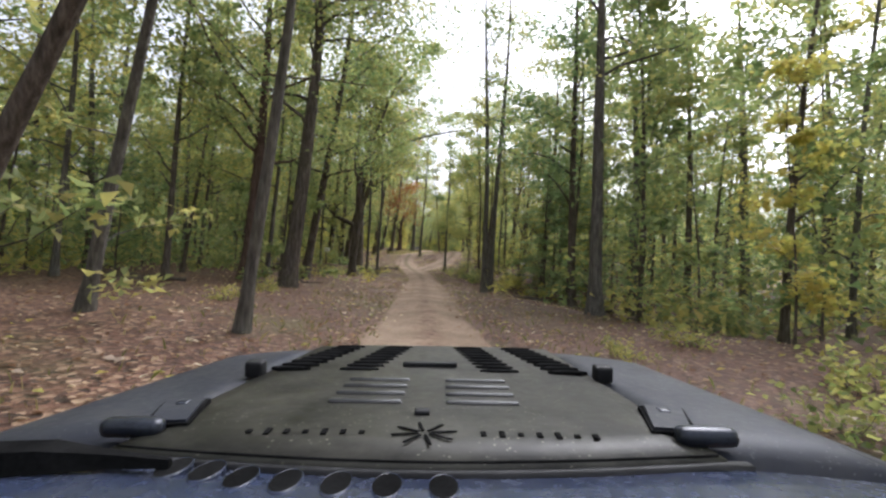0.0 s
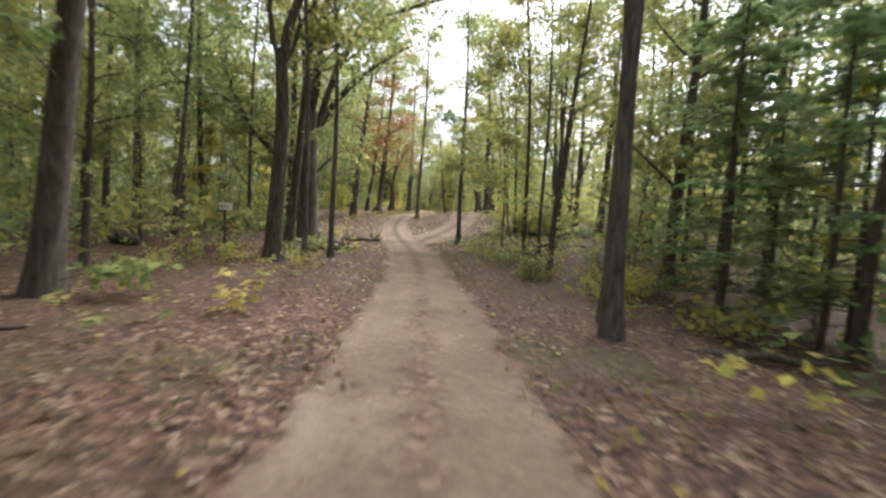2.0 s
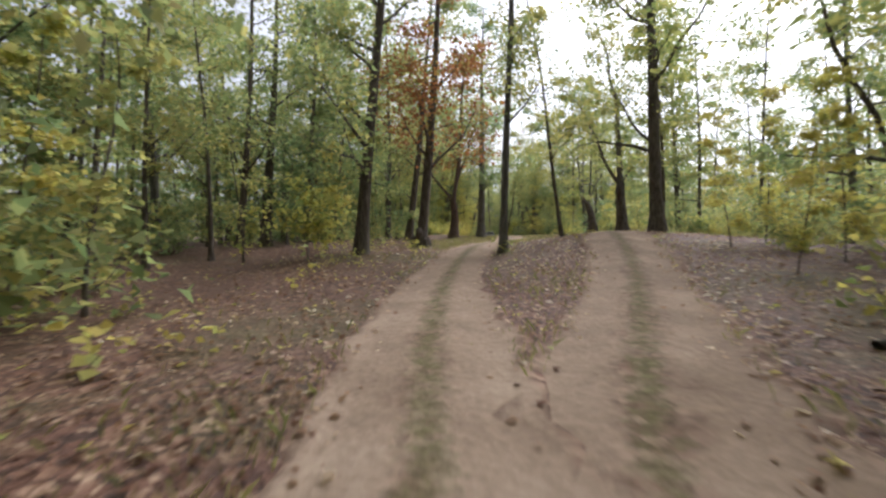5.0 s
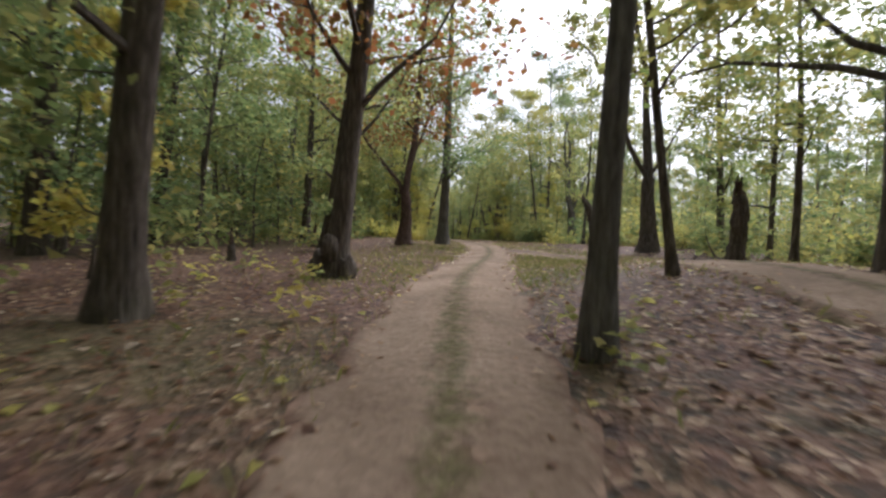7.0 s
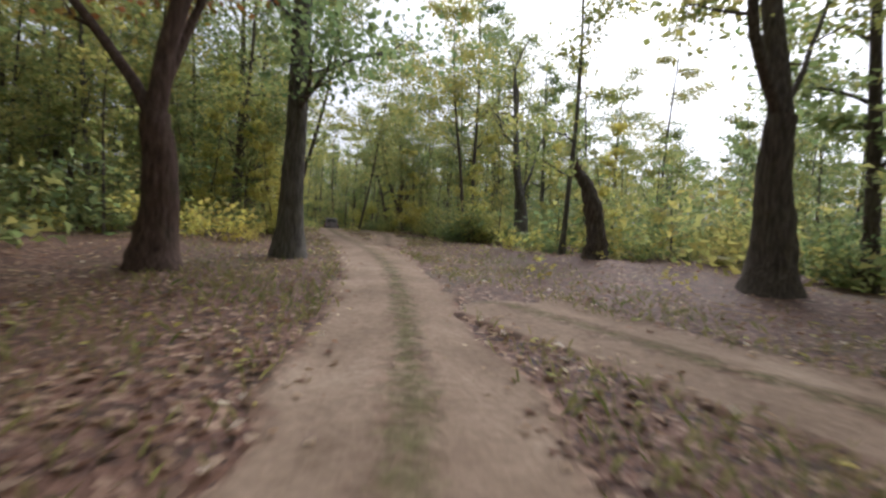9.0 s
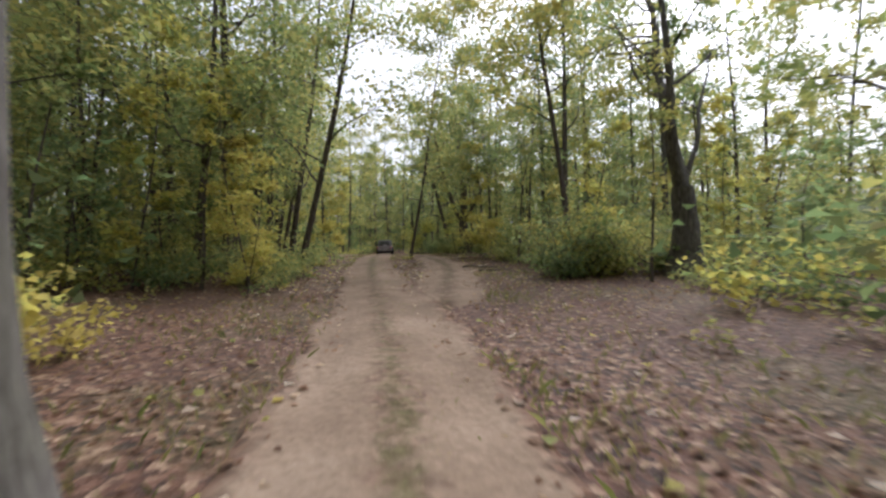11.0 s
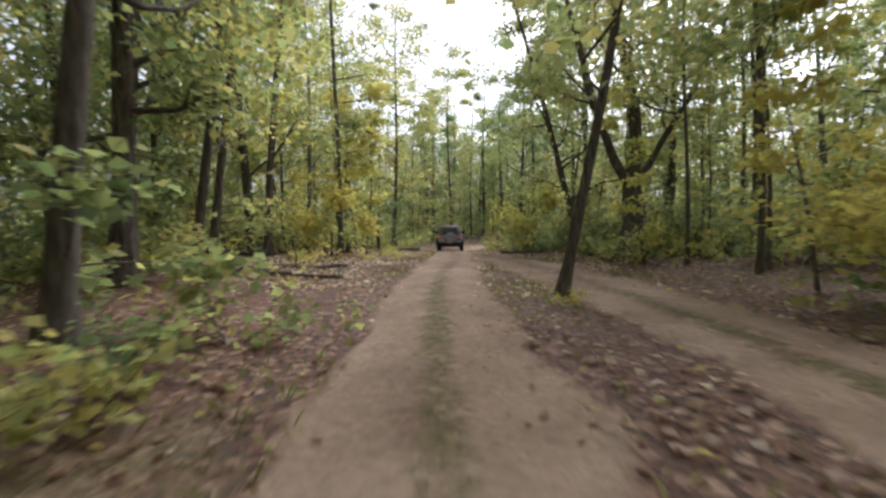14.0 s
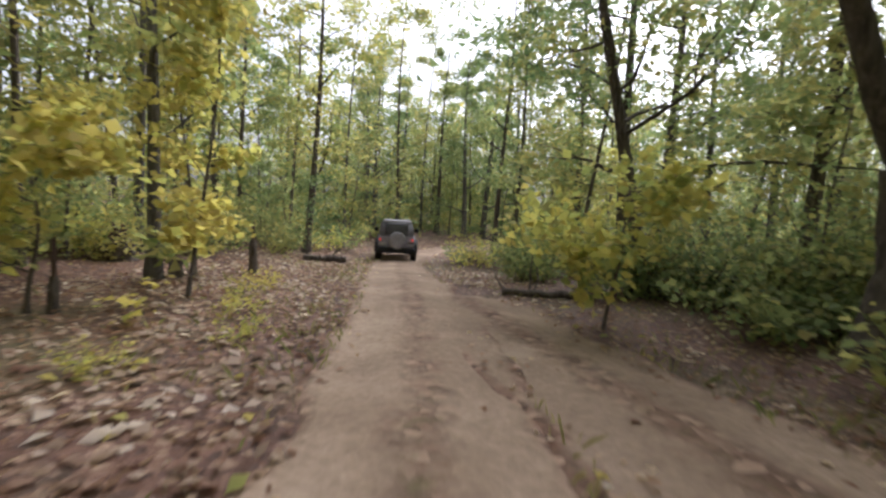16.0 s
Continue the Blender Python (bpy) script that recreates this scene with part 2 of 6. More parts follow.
def box(bm, x0, y0, z0, x1, y1, z1, bevel=0.0):
    made = bmesh.ops.create_cube(bm, size=1)["verts"]
    for v in made:
        v.co = Vector(((x0 + x1) / 2 + v.co.x * (x1 - x0), (y0 + y1) / 2 + v.co.y * (y1 - y0), (z0 + z1) / 2 + v.co.z * (z1 - z0)))
    if bevel:
        edges = list({e for v in made for e in v.link_edges})
        bmesh.ops.bevel(bm, geom=edges, offset=bevel, segments=2, affect="EDGES", profile=0.6)
    return bm


def a_box(x0, y0, z0, x1, y1, z1, bevel=0.0):
    return box(bmesh.new(), x0, y0, z0, x1, y1, z1, bevel)


def tubes(lines, sides=9, rough=0.0, seed=0):
    """Points and quads of tapered tubes; a line is a list of (place, radius)."""
    rng = np.random.RandomState(seed)
    verts, faces, base = [], [], 0
    for line in lines:
        pts = np.array([p for p, _ in line], float)
        rad = np.array([r for _, r in line], float)
        tan = np.gradient(pts, axis=0)
        tan /= np.linalg.norm(tan, axis=1, keepdims=True) + 1e-9
        ref = np.array([0.3, 0.9, 0.2]) if abs(tan[0][2]) > 0.7 else np.array([0, 0, 1.0])
        u = np.cross(tan, ref)
        u /= np.linalg.norm(u, axis=1, keepdims=True) + 1e-9
        w = np.cross(tan, u)
        ang = np.linspace(0, 2 * np.pi, sides, endpoint=False)
        lump = 1 + rough * rng.randn(len(pts), sides)
        ring = pts[:, None] + (u[:, None] * np.cos(ang)[None, :, None] + w[:, None] * np.sin(ang)[None, :, None]) * (rad[:, None] * lump)[..., None]
        verts.append(ring.reshape(-1, 3))
        n = len(pts)
        i = np.arange(n - 1)[:, None] * sides
        j = np.arange(sides)[None]
        a, c = i + j, i + (j + 1) % sides
        faces.append(base + np.stack([a, c, c + sides, a + sides], -1).reshape(-1, 4))
        base += n * sides
    return np.concatenate(verts), np.concatenate(faces)


def leaf_quads(centres, size, rng, flat=0.5, simple=False):
    """A folded, pointed leaf at each centre, as points and quads; simple: as one broad blade of three points."""
    n = len(centres)
    d = rng.randn(n, 3)
    d[:, 2] *= 1 - flat
    d[:, 2] -= 0.25
    d /= np.linalg.norm(d, axis=1, keepdims=True)
    up = rng.randn(n, 3) * (1 - flat) + np.array([0, 0, 1.0]) * (flat + 0.2)
    s = np.cross(d, up)
    s /= np.linalg.norm(s, axis=1, keepdims=True) + 1e-9
    nn = np.cross(s, d)
    L = size * (0.65 + 0.7 * rng.rand(n))[:, None]
    W = L * (0.34 + 0.14 * rng.rand(n))[:, None]
    fold = nn * L * 0.12
    mid = centres + d * L * 0.45
    if simple:
        tip = centres + d * L * 1.05
        return np.stack([centres, tip + s * W * 0.75, tip - s * W * 0.75 - d * L * 0.35], 1).reshape(-1, 3), np.arange(3 * n).reshape(-1, 3)
    v = np.stack([centres, mid + s * W + fold, centres + d * L, mid - s * W + fold], 1).reshape(-1, 3)
    f = np.arange(4 * n).reshape(-1, 4)
    return v, f


# ---------------------------------------------------------------- lie of the land
RISE_Y = [-20, 20, 28, 36, 44, 52, 60, 68, 76, 84, 92, 100, 124, 132, 142, 150, 180]
RISE_Z = [0.0, 0.08, 0.14, 0.0, -0.2, -0.2, 0.1, 0.6, 1.25, 1.35, 1.7, 1.9, 2.15, 1.9, 1.2, 1.2, 1.5]
TRACK = [(p[1], p[2]) for p in PATH]
TRACK = [(18.6, 8.0), (17.6, 14.0)] + TRACK[::1] + [(-9.2, 126.0), (-10.4, 131.0), (-12.0, 136.5), (-13.2, 141.5), (-13.3, 146.0), (-11.6, 150.5), (-8.0, 154.0), (-3.0, 157.0), (4.0, 160.0), (14.0, 163.0)]
LOOP_A = [(7.4, 57.0), (7.4, 61.0), (7.7, 65.0), (7.9, 70.0), (7.6, 75.0), (7.0, 80.5), (5.6, 85.5), (3.4, 89.0), (1.0, 92.0)]
LOOP_B = [(-1.0, 101.0), (-1.6, 106.0), (-2.0, 110.0), (-2.9, 115.0), (-4.4, 119.5), (-6.3, 124.0), (-8.6, 129.0), (-10.0, 133.0)]


def smooth_line(pts, step=0.5):
    p = np.array(pts, float)
    d = np.r_[0, np.cumsum(np.hypot(*np.diff(p, axis=0).T))]
    s = np.arange(0, d[-1], step)
    q = np.stack([np.interp(s, d, p[:, 0]), np.interp(s, d, p[:, 1])], 1)
    k = np.ones(9) / 9
    for _ in range(2):
        pad = np.concatenate([np.repeat(q[:1], 4, 0), q, np.repeat(q[-1:], 4, 0)])
        q = np.stack([np.convolve(pad[:, i], k, "valid") for i in range(2)], 1)
    return q


MAIN, SIDE_A, SIDE_B = smooth_line(TRACK), smooth_line(LOOP_A), smooth_line(LOOP_B)
EVERY = np.concatenate([MAIN, SIDE_A, SIDE_B])


def off_track(x, y, line=EVERY):
    x, y = np.atleast_1d(x).astype(float), np.atleast_1d(y).astype(float)
    out = np.empty(len(x))
    for i in range(0, len(x), 4000):
        dx, dy = x[i:i + 4000, None] - line[None, :, 0], y[i:i + 4000, None] - line[None, :, 1]
        out[i:i + 4000] = np.sqrt((dx * dx + dy * dy).min(1))
    return out


def soft_rise(y):
    return sum(np.interp(y + d, RISE_Y, RISE_Z) * w for d, w in ((-5, 0.15), (-2.5, 0.2), (0, 0.3), (2.5, 0.2), (5, 0.15)))


def land(x, y):
    """Height of the ground."""
    x, y = np.asarray(x, float), np.asarray(y, float)
    z = soft_rise(y)
    z = z - 1.3 * np.exp(-(((x - 24) / 6.5) ** 2 + ((y - 47) / 12) ** 2))
    z = z - 0.25 * np.exp(-(((x - 3) / 3) ** 2 + ((y - 50) / 4) ** 2))
    z = z + 0.7 * np.exp(-(((x - 8) / 4.5) ** 2 + ((y - 77) / 7) ** 2))
    far = np.clip((off_track(x.ravel(), y.ravel()).reshape(x.shape) - 2.0) / 4.0, 0, 1)
    z = z + far * (0.13 * np.sin(x * 0.42 + 1.3) * np.sin(y * 0.37 + 0.4) + 0.07 * np.sin(x * 0.95 + y * 0.6) + 0.12)
    wide = np.hypot(x - 4, y - 70)
    return z + 5.0 * np.clip((wide - 110) / 200, 0, 1) ** 1.5


def land_at(x, y):
    return float(land(np.array([x]), np.array([y]))[0])


def spread(lo, hi, fine_lo, fine_hi, step):
    fine = np.arange(fine_lo, fine_hi + step / 2, step)
    a, b = [fine[0]], [fine[-1]]
    s = step
    while a[-1] > lo:
        s *= 1.25
        a.append(a[-1] - s)
    s = step
    while b[-1] < hi:
        s *= 1.25
        b.append(b[-1] + s)
    return np.array(a[:0:-1] + list(fine) + b[1:])


gx, gy = spread(-1500, 1500, -40, 45, 0.9), spread(-1400, 1700, 5, 175, 0.9)
X, Y = np.meshgrid(gx, gy)
Z = land(X, Y)
under = off_track(X.ravel(), Y.ravel()).reshape(X.shape)
Z = Z - 0.06 * np.clip(1.5 - under, 0, 1)
nx, ny = len(gx), len(gy)
idx = np.arange(nx * ny).reshape(ny, nx)
quads = np.stack([idx[:-1, :-1], idx[:-1, 1:], idx[1:, 1:], idx[1:, :-1]], -1).reshape(-1, 4)
ground = raw_mesh("ground", np.stack([X, Y, Z], -1).reshape(-1, 3), quads, LITTER, smooth=True)
tagged(ground, "woodland floor of brown fallen leaves, soil and thin grass", "ground", kind="structure")


def track(name, line, half, seed, label, mat, height=0.05):
    """A sand track with two wheel ruts and ragged edges, laid on the ground."""
    rng = np.random.RandomState(seed)
    t = np.gradient(line, axis=0)
    t /= np.linalg.norm(t, axis=1, keepdims=True)
    side = np.stack([t[:, 1], -t[:, 0]], 1)
    cols = np.linspace(-1, 1, 21)
    wob = np.convolve(rng.randn(len(line) + 14), np.ones(15) / 15, "valid") * 0.9
    wob2 = np.convolve(rng.randn(len(line) + 14), np.ones(15) / 15, "valid") * 0.9
    jag = rng.randn(len(line), 2) * 0.1
    width = np.where(cols[None] < 0, (half + wob * 0.5 + jag[:, 0])[:, None], (half + wob2 * 0.5 + jag[:, 1])[:, None])
    off = cols[None] * width
    px, py = line[:, None, 0] + side[:, None, 0] * off, line[:, None, 1] + side[:, None, 1] * off
    z = land(px, py)
    rut = np.exp(-((np.abs(off) - 0.78) / 0.3) ** 2) * 0.05
    edge = np.clip((np.abs(cols)[None] - 0.8) / 0.2, 0, 1)
    ends = np.clip(4 - np.minimum(np.arange(len(line)), np.arange(len(line))[::-1]), 0, 4)[:, None] / 4
    z = z + height - rut - 0.13 * edge ** 1.5 - 0.16 * ends + rng.randn(*z.shape) * 0.006
    crown = 0.3 * np.exp(-(off / 0.34) ** 2) - 0.2 * np.exp(-((np.abs(off) - 0.78) / 0.33) ** 2)
    cover = crown + 0.72 * np.clip((np.abs(cols)[None] - 0.52) / 0.48, 0, 1) ** 1.3 + 0 * off
    n, c = len(line), len(cols)
    ids = np.arange(n * c).reshape(n, c)
    q = np.stack([ids[:-1, :-1], ids[:-1, 1:], ids[1:, 1:], ids[1:, :-1]], -1).reshape(-1, 4)[:, ::-1]
    ob = raw_mesh(name, np.stack([px, py, z], -1).reshape(-1, 3), q, mat, smooth=True)
    worn = ob.data.attributes.new("cover", "FLOAT", "POINT")
    worn.data.foreach_set("value", cover.astype(np.float32).ravel())
    green = np.interp(line[:, 1], [40, 52, 62, 90, 104, 118, 124, 132], [0.1, 0.3, 0.42, 0.42, 0.3, 0.45, 0.25, 0.0])[:, None]
    mid = green * np.exp(-(off / 0.27) ** 2) + green * 0.9 * np.clip((np.abs(off) - 1.05) / 0.35, 0, 1)
    grassy = ob.data.attributes.new("grassy", "FLOAT", "POINT")
    grassy.data.foreach_set("value", mid.astype(np.float32).ravel())
    return tagged(ob, label, "track", kind="structure")


track("road", MAIN, 1.2, 1, "sandy two-rut forest track with loose brown dust", SAND)
track("road", SIDE_A, 1.45, 2, "sandy side track that loops round the trees", LEAFY_SAND, 0.03)
track("road", SIDE_B, 1.35, 3, "sandy bypass loop strewn with leaves", LEAFY_SAND, 0.03)

# ---------------------------------------------------------------- trees
LEAVES = {"green": GREEN, "deep": DEEP, "lime": LIME, "yellow": YELLOW, "rust": RUST}


def limb(start, way, length, r0, rng, steps=6, wander=0.16, lift=0.05):
    p, d = np.array(start, float), np.array(way, float)
    d /= np.linalg.norm(d)
    line = [(p.copy(), r0)]
    for i in range(steps):
        d = d + rng.randn(3) * wander
        d[2] += lift
        d /= np.linalg.norm(d)
        p = p + d * length / steps
        line.append((p.copy(), r0 * (1 - 0.86 * (i + 1) / steps)))
    return line


def at_line(line, f):
    k = f * (len(line) - 1)
    i = min(int(k), len(line) - 2)
    w = k - i
    return line[i][0] * (1 - w) + line[i + 1][0] * w, line[i][1] * (1 - w) + line[i + 1][1] * w


def make_tree(name, r, height, rng, lean=(0.0, 0.0), bend=0.3, fork=None, forks=(), crown_from=0.35, spread_r=3.2, leaves=2600, leaf=0.19,
              twigs=16, bark=BARK, foliage="green", sprigs=0, sides=10, subs=2, simple=False, limb_from=0.25):
    """Trunk with flare, bends and limbs, and a crown of leaf clumps round the twig ends. Its foot is at the origin."""
    root = new(name)
    steps = 12
    line, wob = [], rng.randn(4)
    top = fork if fork else height
    for i in range(steps + 1):
        f = i / steps
        z = top * f
        x = lean[0] * z + bend * 0.5 * (math.sin(2.3 * f * 2 + wob[0]) - math.sin(wob[0])) * f
        y = lean[1] * z + bend * 0.5 * (math.sin(2.0 * f * 2 + wob[1]) - math.sin(wob[1])) * f
        flare = 1 + 0.5 * math.exp(-z / (1.6 * r + 0.02))
        rr = r * flare * ((1 - 0.3 * f) if fork else (1 - 0.88 * f))
        line.append((np.array([x, y, z]), rr))
    line.insert(0, (line[0][0] - np.array([0, 0, 0.3]), line[0][1] * 1.25))
    line.insert(2, ((line[1][0] + line[2][0]) / 2, r * (1 + 0.5 * math.exp(-top / steps / 2 / (1.6 * r)))))
    lines, carriers = [line], []
    if fork:
        end, er = line[-1]
        for (dx, dy, dz, share, length) in forks:
            st = limb(end - np.array([0, 0, 0.15]), (dx, dy, dz), length, er * share, rng, 9, 0.12, 0.07)
            lines.append(st)
            carriers.append((st, limb_from, length))
    else:
        carriers.append((line, crown_from, height))
    tips = []
    for host, f0, long in carriers:
        share = max(3, int(twigs * long / sum(c[2] for c in carriers)))
        for k in range(share):
            f = f0 + (0.99 - f0) * (k + rng.rand()) / share
            p, pr = at_line(host, f)
            a = rng.rand() * 2 * math.pi
            slope = 0.25 + 0.5 * rng.rand()
            reach = spread_r * (0.5 + 0.6 * rng.rand()) * (1.1 - 0.55 * (f - f0) / (1 - f0 + 1e-6))
            b = limb(p, (math.cos(a), math.sin(a), slope), reach, max(0.012, min(pr * 0.5, 0.09)), rng, 5, 0.2, 0.03)
            lines.append(b)
            tips += [(b[j][0], 0.32 * reach) for j in (2, 3, 4, 5)]
            for _ in range(subs):
                q, qr = at_line(b, 0.35 + 0.5 * rng.rand())
                a2 = a + (rng.rand() - 0.5) * 2.2
                c = limb(q, (math.cos(a2), math.sin(a2), 0.15 + 0.4 * rng.rand()), reach * 0.5, max(0.008, qr * 0.6), rng, 3, 0.2, 0.0)
                lines.append(c)
                tips += [(c[-1][0], 0.28 * reach), (c[2][0], 0.25 * reach)]
        tips.append((host[-1][0], 0.8))
    for k in range(sprigs):
        p, pr = at_line(line, 0.06 + 0.3 * rng.rand())
        a = rng.rand() * 2 * math.pi
        b = limb(p, (math.cos(a), math.sin(a), 0.35), 0.9 + 1.3 * rng.rand(), 0.02, rng, 4, 0.2, 0.0)
        lines.append(b)
        tips += [(b[-1][0], 0.35), (b[-2][0], 0.3)]
    stout = 1 + (len(forks) if fork else 0)
    v1, f1 = tubes(lines[:stout], sides, 0.05, rng.randint(9999))
    raw_mesh("trunk", v1, f1, bark, root, True)
    v2, f2 = tubes(lines[stout:], 3, 0.03, rng.randint(9999))
    tagged(raw_mesh("branchwork", v2, f2, bark, root, True), kind="stuff")
    if leaves:
        pick = rng.randint(len(tips), size=leaves)
        cen = np.array([t[0] for t in tips])[pick]
        wid = np.array([t[1] for t in tips])[pick]
        blob = np.clip(rng.randn(leaves, 3), -1.7, 1.7) * np.array([1, 1, 0.45])
        c = cen + blob * wid[:, None] * 0.75
        if not sprigs:
            low = 0.6 * crown_from * (fork or 0) * 2 if fork else 0.75 * crown_from * height
            c[:, 2] = np.where(c[:, 2] < low, 2 * low - c[:, 2], c[:, 2])
        v, f = leaf_quads(c, leaf, rng, 0.5, simple)
        raw_mesh("crown", v, f, LEAVES[foliage], root)
    return root


def plant(ob, x, y, turn=0.0, size=1.0, sink=0.0):
    ob.matrix_basis = Matrix.Translation((x, y, land_at(x, y) - sink)) @ Matrix.Rotation(turn, 4, "Z")
    ob.scale = (size, size, size)
    return ob


# x, y, trunk radius, height, lean to +x, foliage, bark, label
SOUTH_TREES = [
    (11.7, 27.4, 0.11, 15, 0.12, "green", GREY_BARK, "slender grey oak leaning over the track"),
    (4.8, 37.5, 0.27, 17, 0.02, "green", RED_BARK, "reddish-barked forked tree among fallen leaves"),
    (6.8, 37.4, 0.33, 20, 0.07, "green", BARK, "thick dark oak trunk beside the track"),
    (5.05, 42.1, 0.23, 18, 0.15, "green", BARK, "dark leaning oak with a plain trunk"),
    (18.6, 35.7, 0.22, 19, -0.04, "green", GREY_BARK, "tall grey tree with a plain straight trunk"),
    (28.5, 48.2, 0.32, 19, -0.06, "lime", GREY_BARK, "grey oak with yellowing leaves"),
    (14.45, 44.9, 0.17, 21, 0.0, "green", GREY_BARK, "tall straight grey oak close to the track"),
    (23.6, 48.3, 0.1, 13, -0.02, "green", BARK, "thin dark young tree"),
    (5.66, 51.75, 0.11, 15, 0.01, "lime", GREY_BARK, "thin young oak beside the track"),
    (3.4, 52.65, 0.19, 17, 0.1, "green", BARK, "dark oak trunk leaning towards the track"),
    (9.5, 58.5, 0.12, 15, -0.03, "green", GREY_BARK, "slim grey tree between two tracks"),
    (12.8, 55.0, 0.095, 14, -0.03, "lime", BARK, "thin young tree with yellowing leaves"),
    (13.6, 50.7, 0.1, 13, 0.04, "green", BARK, "thin dark young tree"),
]
MIDDLE_TREES = [
    (11.8, 56.2, 0.05, 9, 0.0, "green", BARK, "thin sapling trunk in fallen leaves"),
    (14.5, 60.2, 0.12, 15, -0.02, "green", BARK, "thin dark tree leaning a little"),
    (17.7, 62.8, 0.17, 16, 0.0, "green", BARK, "dark straight young oak"),
    (-1.95, 72.6, 0.26, 19, 0.1, "green", BARK, "dark oak trunk leaning towards the track"),
    (3.85, 72.4, 0.14, 19, 0.02, "green", GREY_BARK, "straight grey trunk standing close between two tracks"),
    (-1.2, 77.1, 0.24, 19, 0.09, "rust", BARK, "oak with a burl at its foot and rusty leaves"),
    (-4.4, 82.7, 0.23, 17, 0.14, "green", BARK, "dark oak leaning towards the track"),
    (-2.9, 95.0, 0.33, 20, 0.02, "deep", GREY_BARK, "tall grey oak with a dense green crown"),
    (5.5, 76.3, 0.085, 14, -0.15, "lime", BARK, "thin dark tree leaning beside the side track"),
    (-11.6, 78.2, 0.3, 18, 0.05, "green", BARK, "dark oak in the shade of the wood"),
    (10.0, 82.0, 0.1, 12, 0.0, "lime", BARK, "thin young tree in thin wood"),
    (9.2, 77.0, 0.27, 18, -0.04, "lime", BARK, "dark oak beside the side track"),
]
NORTH_TREES = [
    (5.9, 100.0, 0.11, 14, 0.02, "lime", GREY_BARK, "thin grey tree behind a leaning stump"),
    (-5.6, 119.3, 0.1, 15, 0.2, "green", BARK, "dark tree leaning steeply, its crown overhanging the track"),
    (-8.5, 110.8, 0.145, 17, 0.24, "green", BARK, "dark oak leaning over shrubs, its crown overhanging the track"),
    (-11.6, 110.5, 0.28, 19, 0.02, "green", BARK, "dark oak behind thick shrubs"),
    (-14.1, 118.0, 0.22, 18, 0.08, "green", BARK, "dark oak among green saplings"),
    (-16.0, 125.0, 0.15, 17, 0.06, "green", BARK, "dark straight oak above leafy ground"),
    (-13.9, 119.5, 0.12, 13, 0.18, "lime", BARK, "thin leaning dark tree"),
    (-1.4, 122.3, 0.08, 10, 0.0, "green", BARK, "thin dark sapling by the bypass"),
    (-4.8, 133.4, 0.19, 14, -0.26, "green", BARK, "dark tree bending over the track"),
]
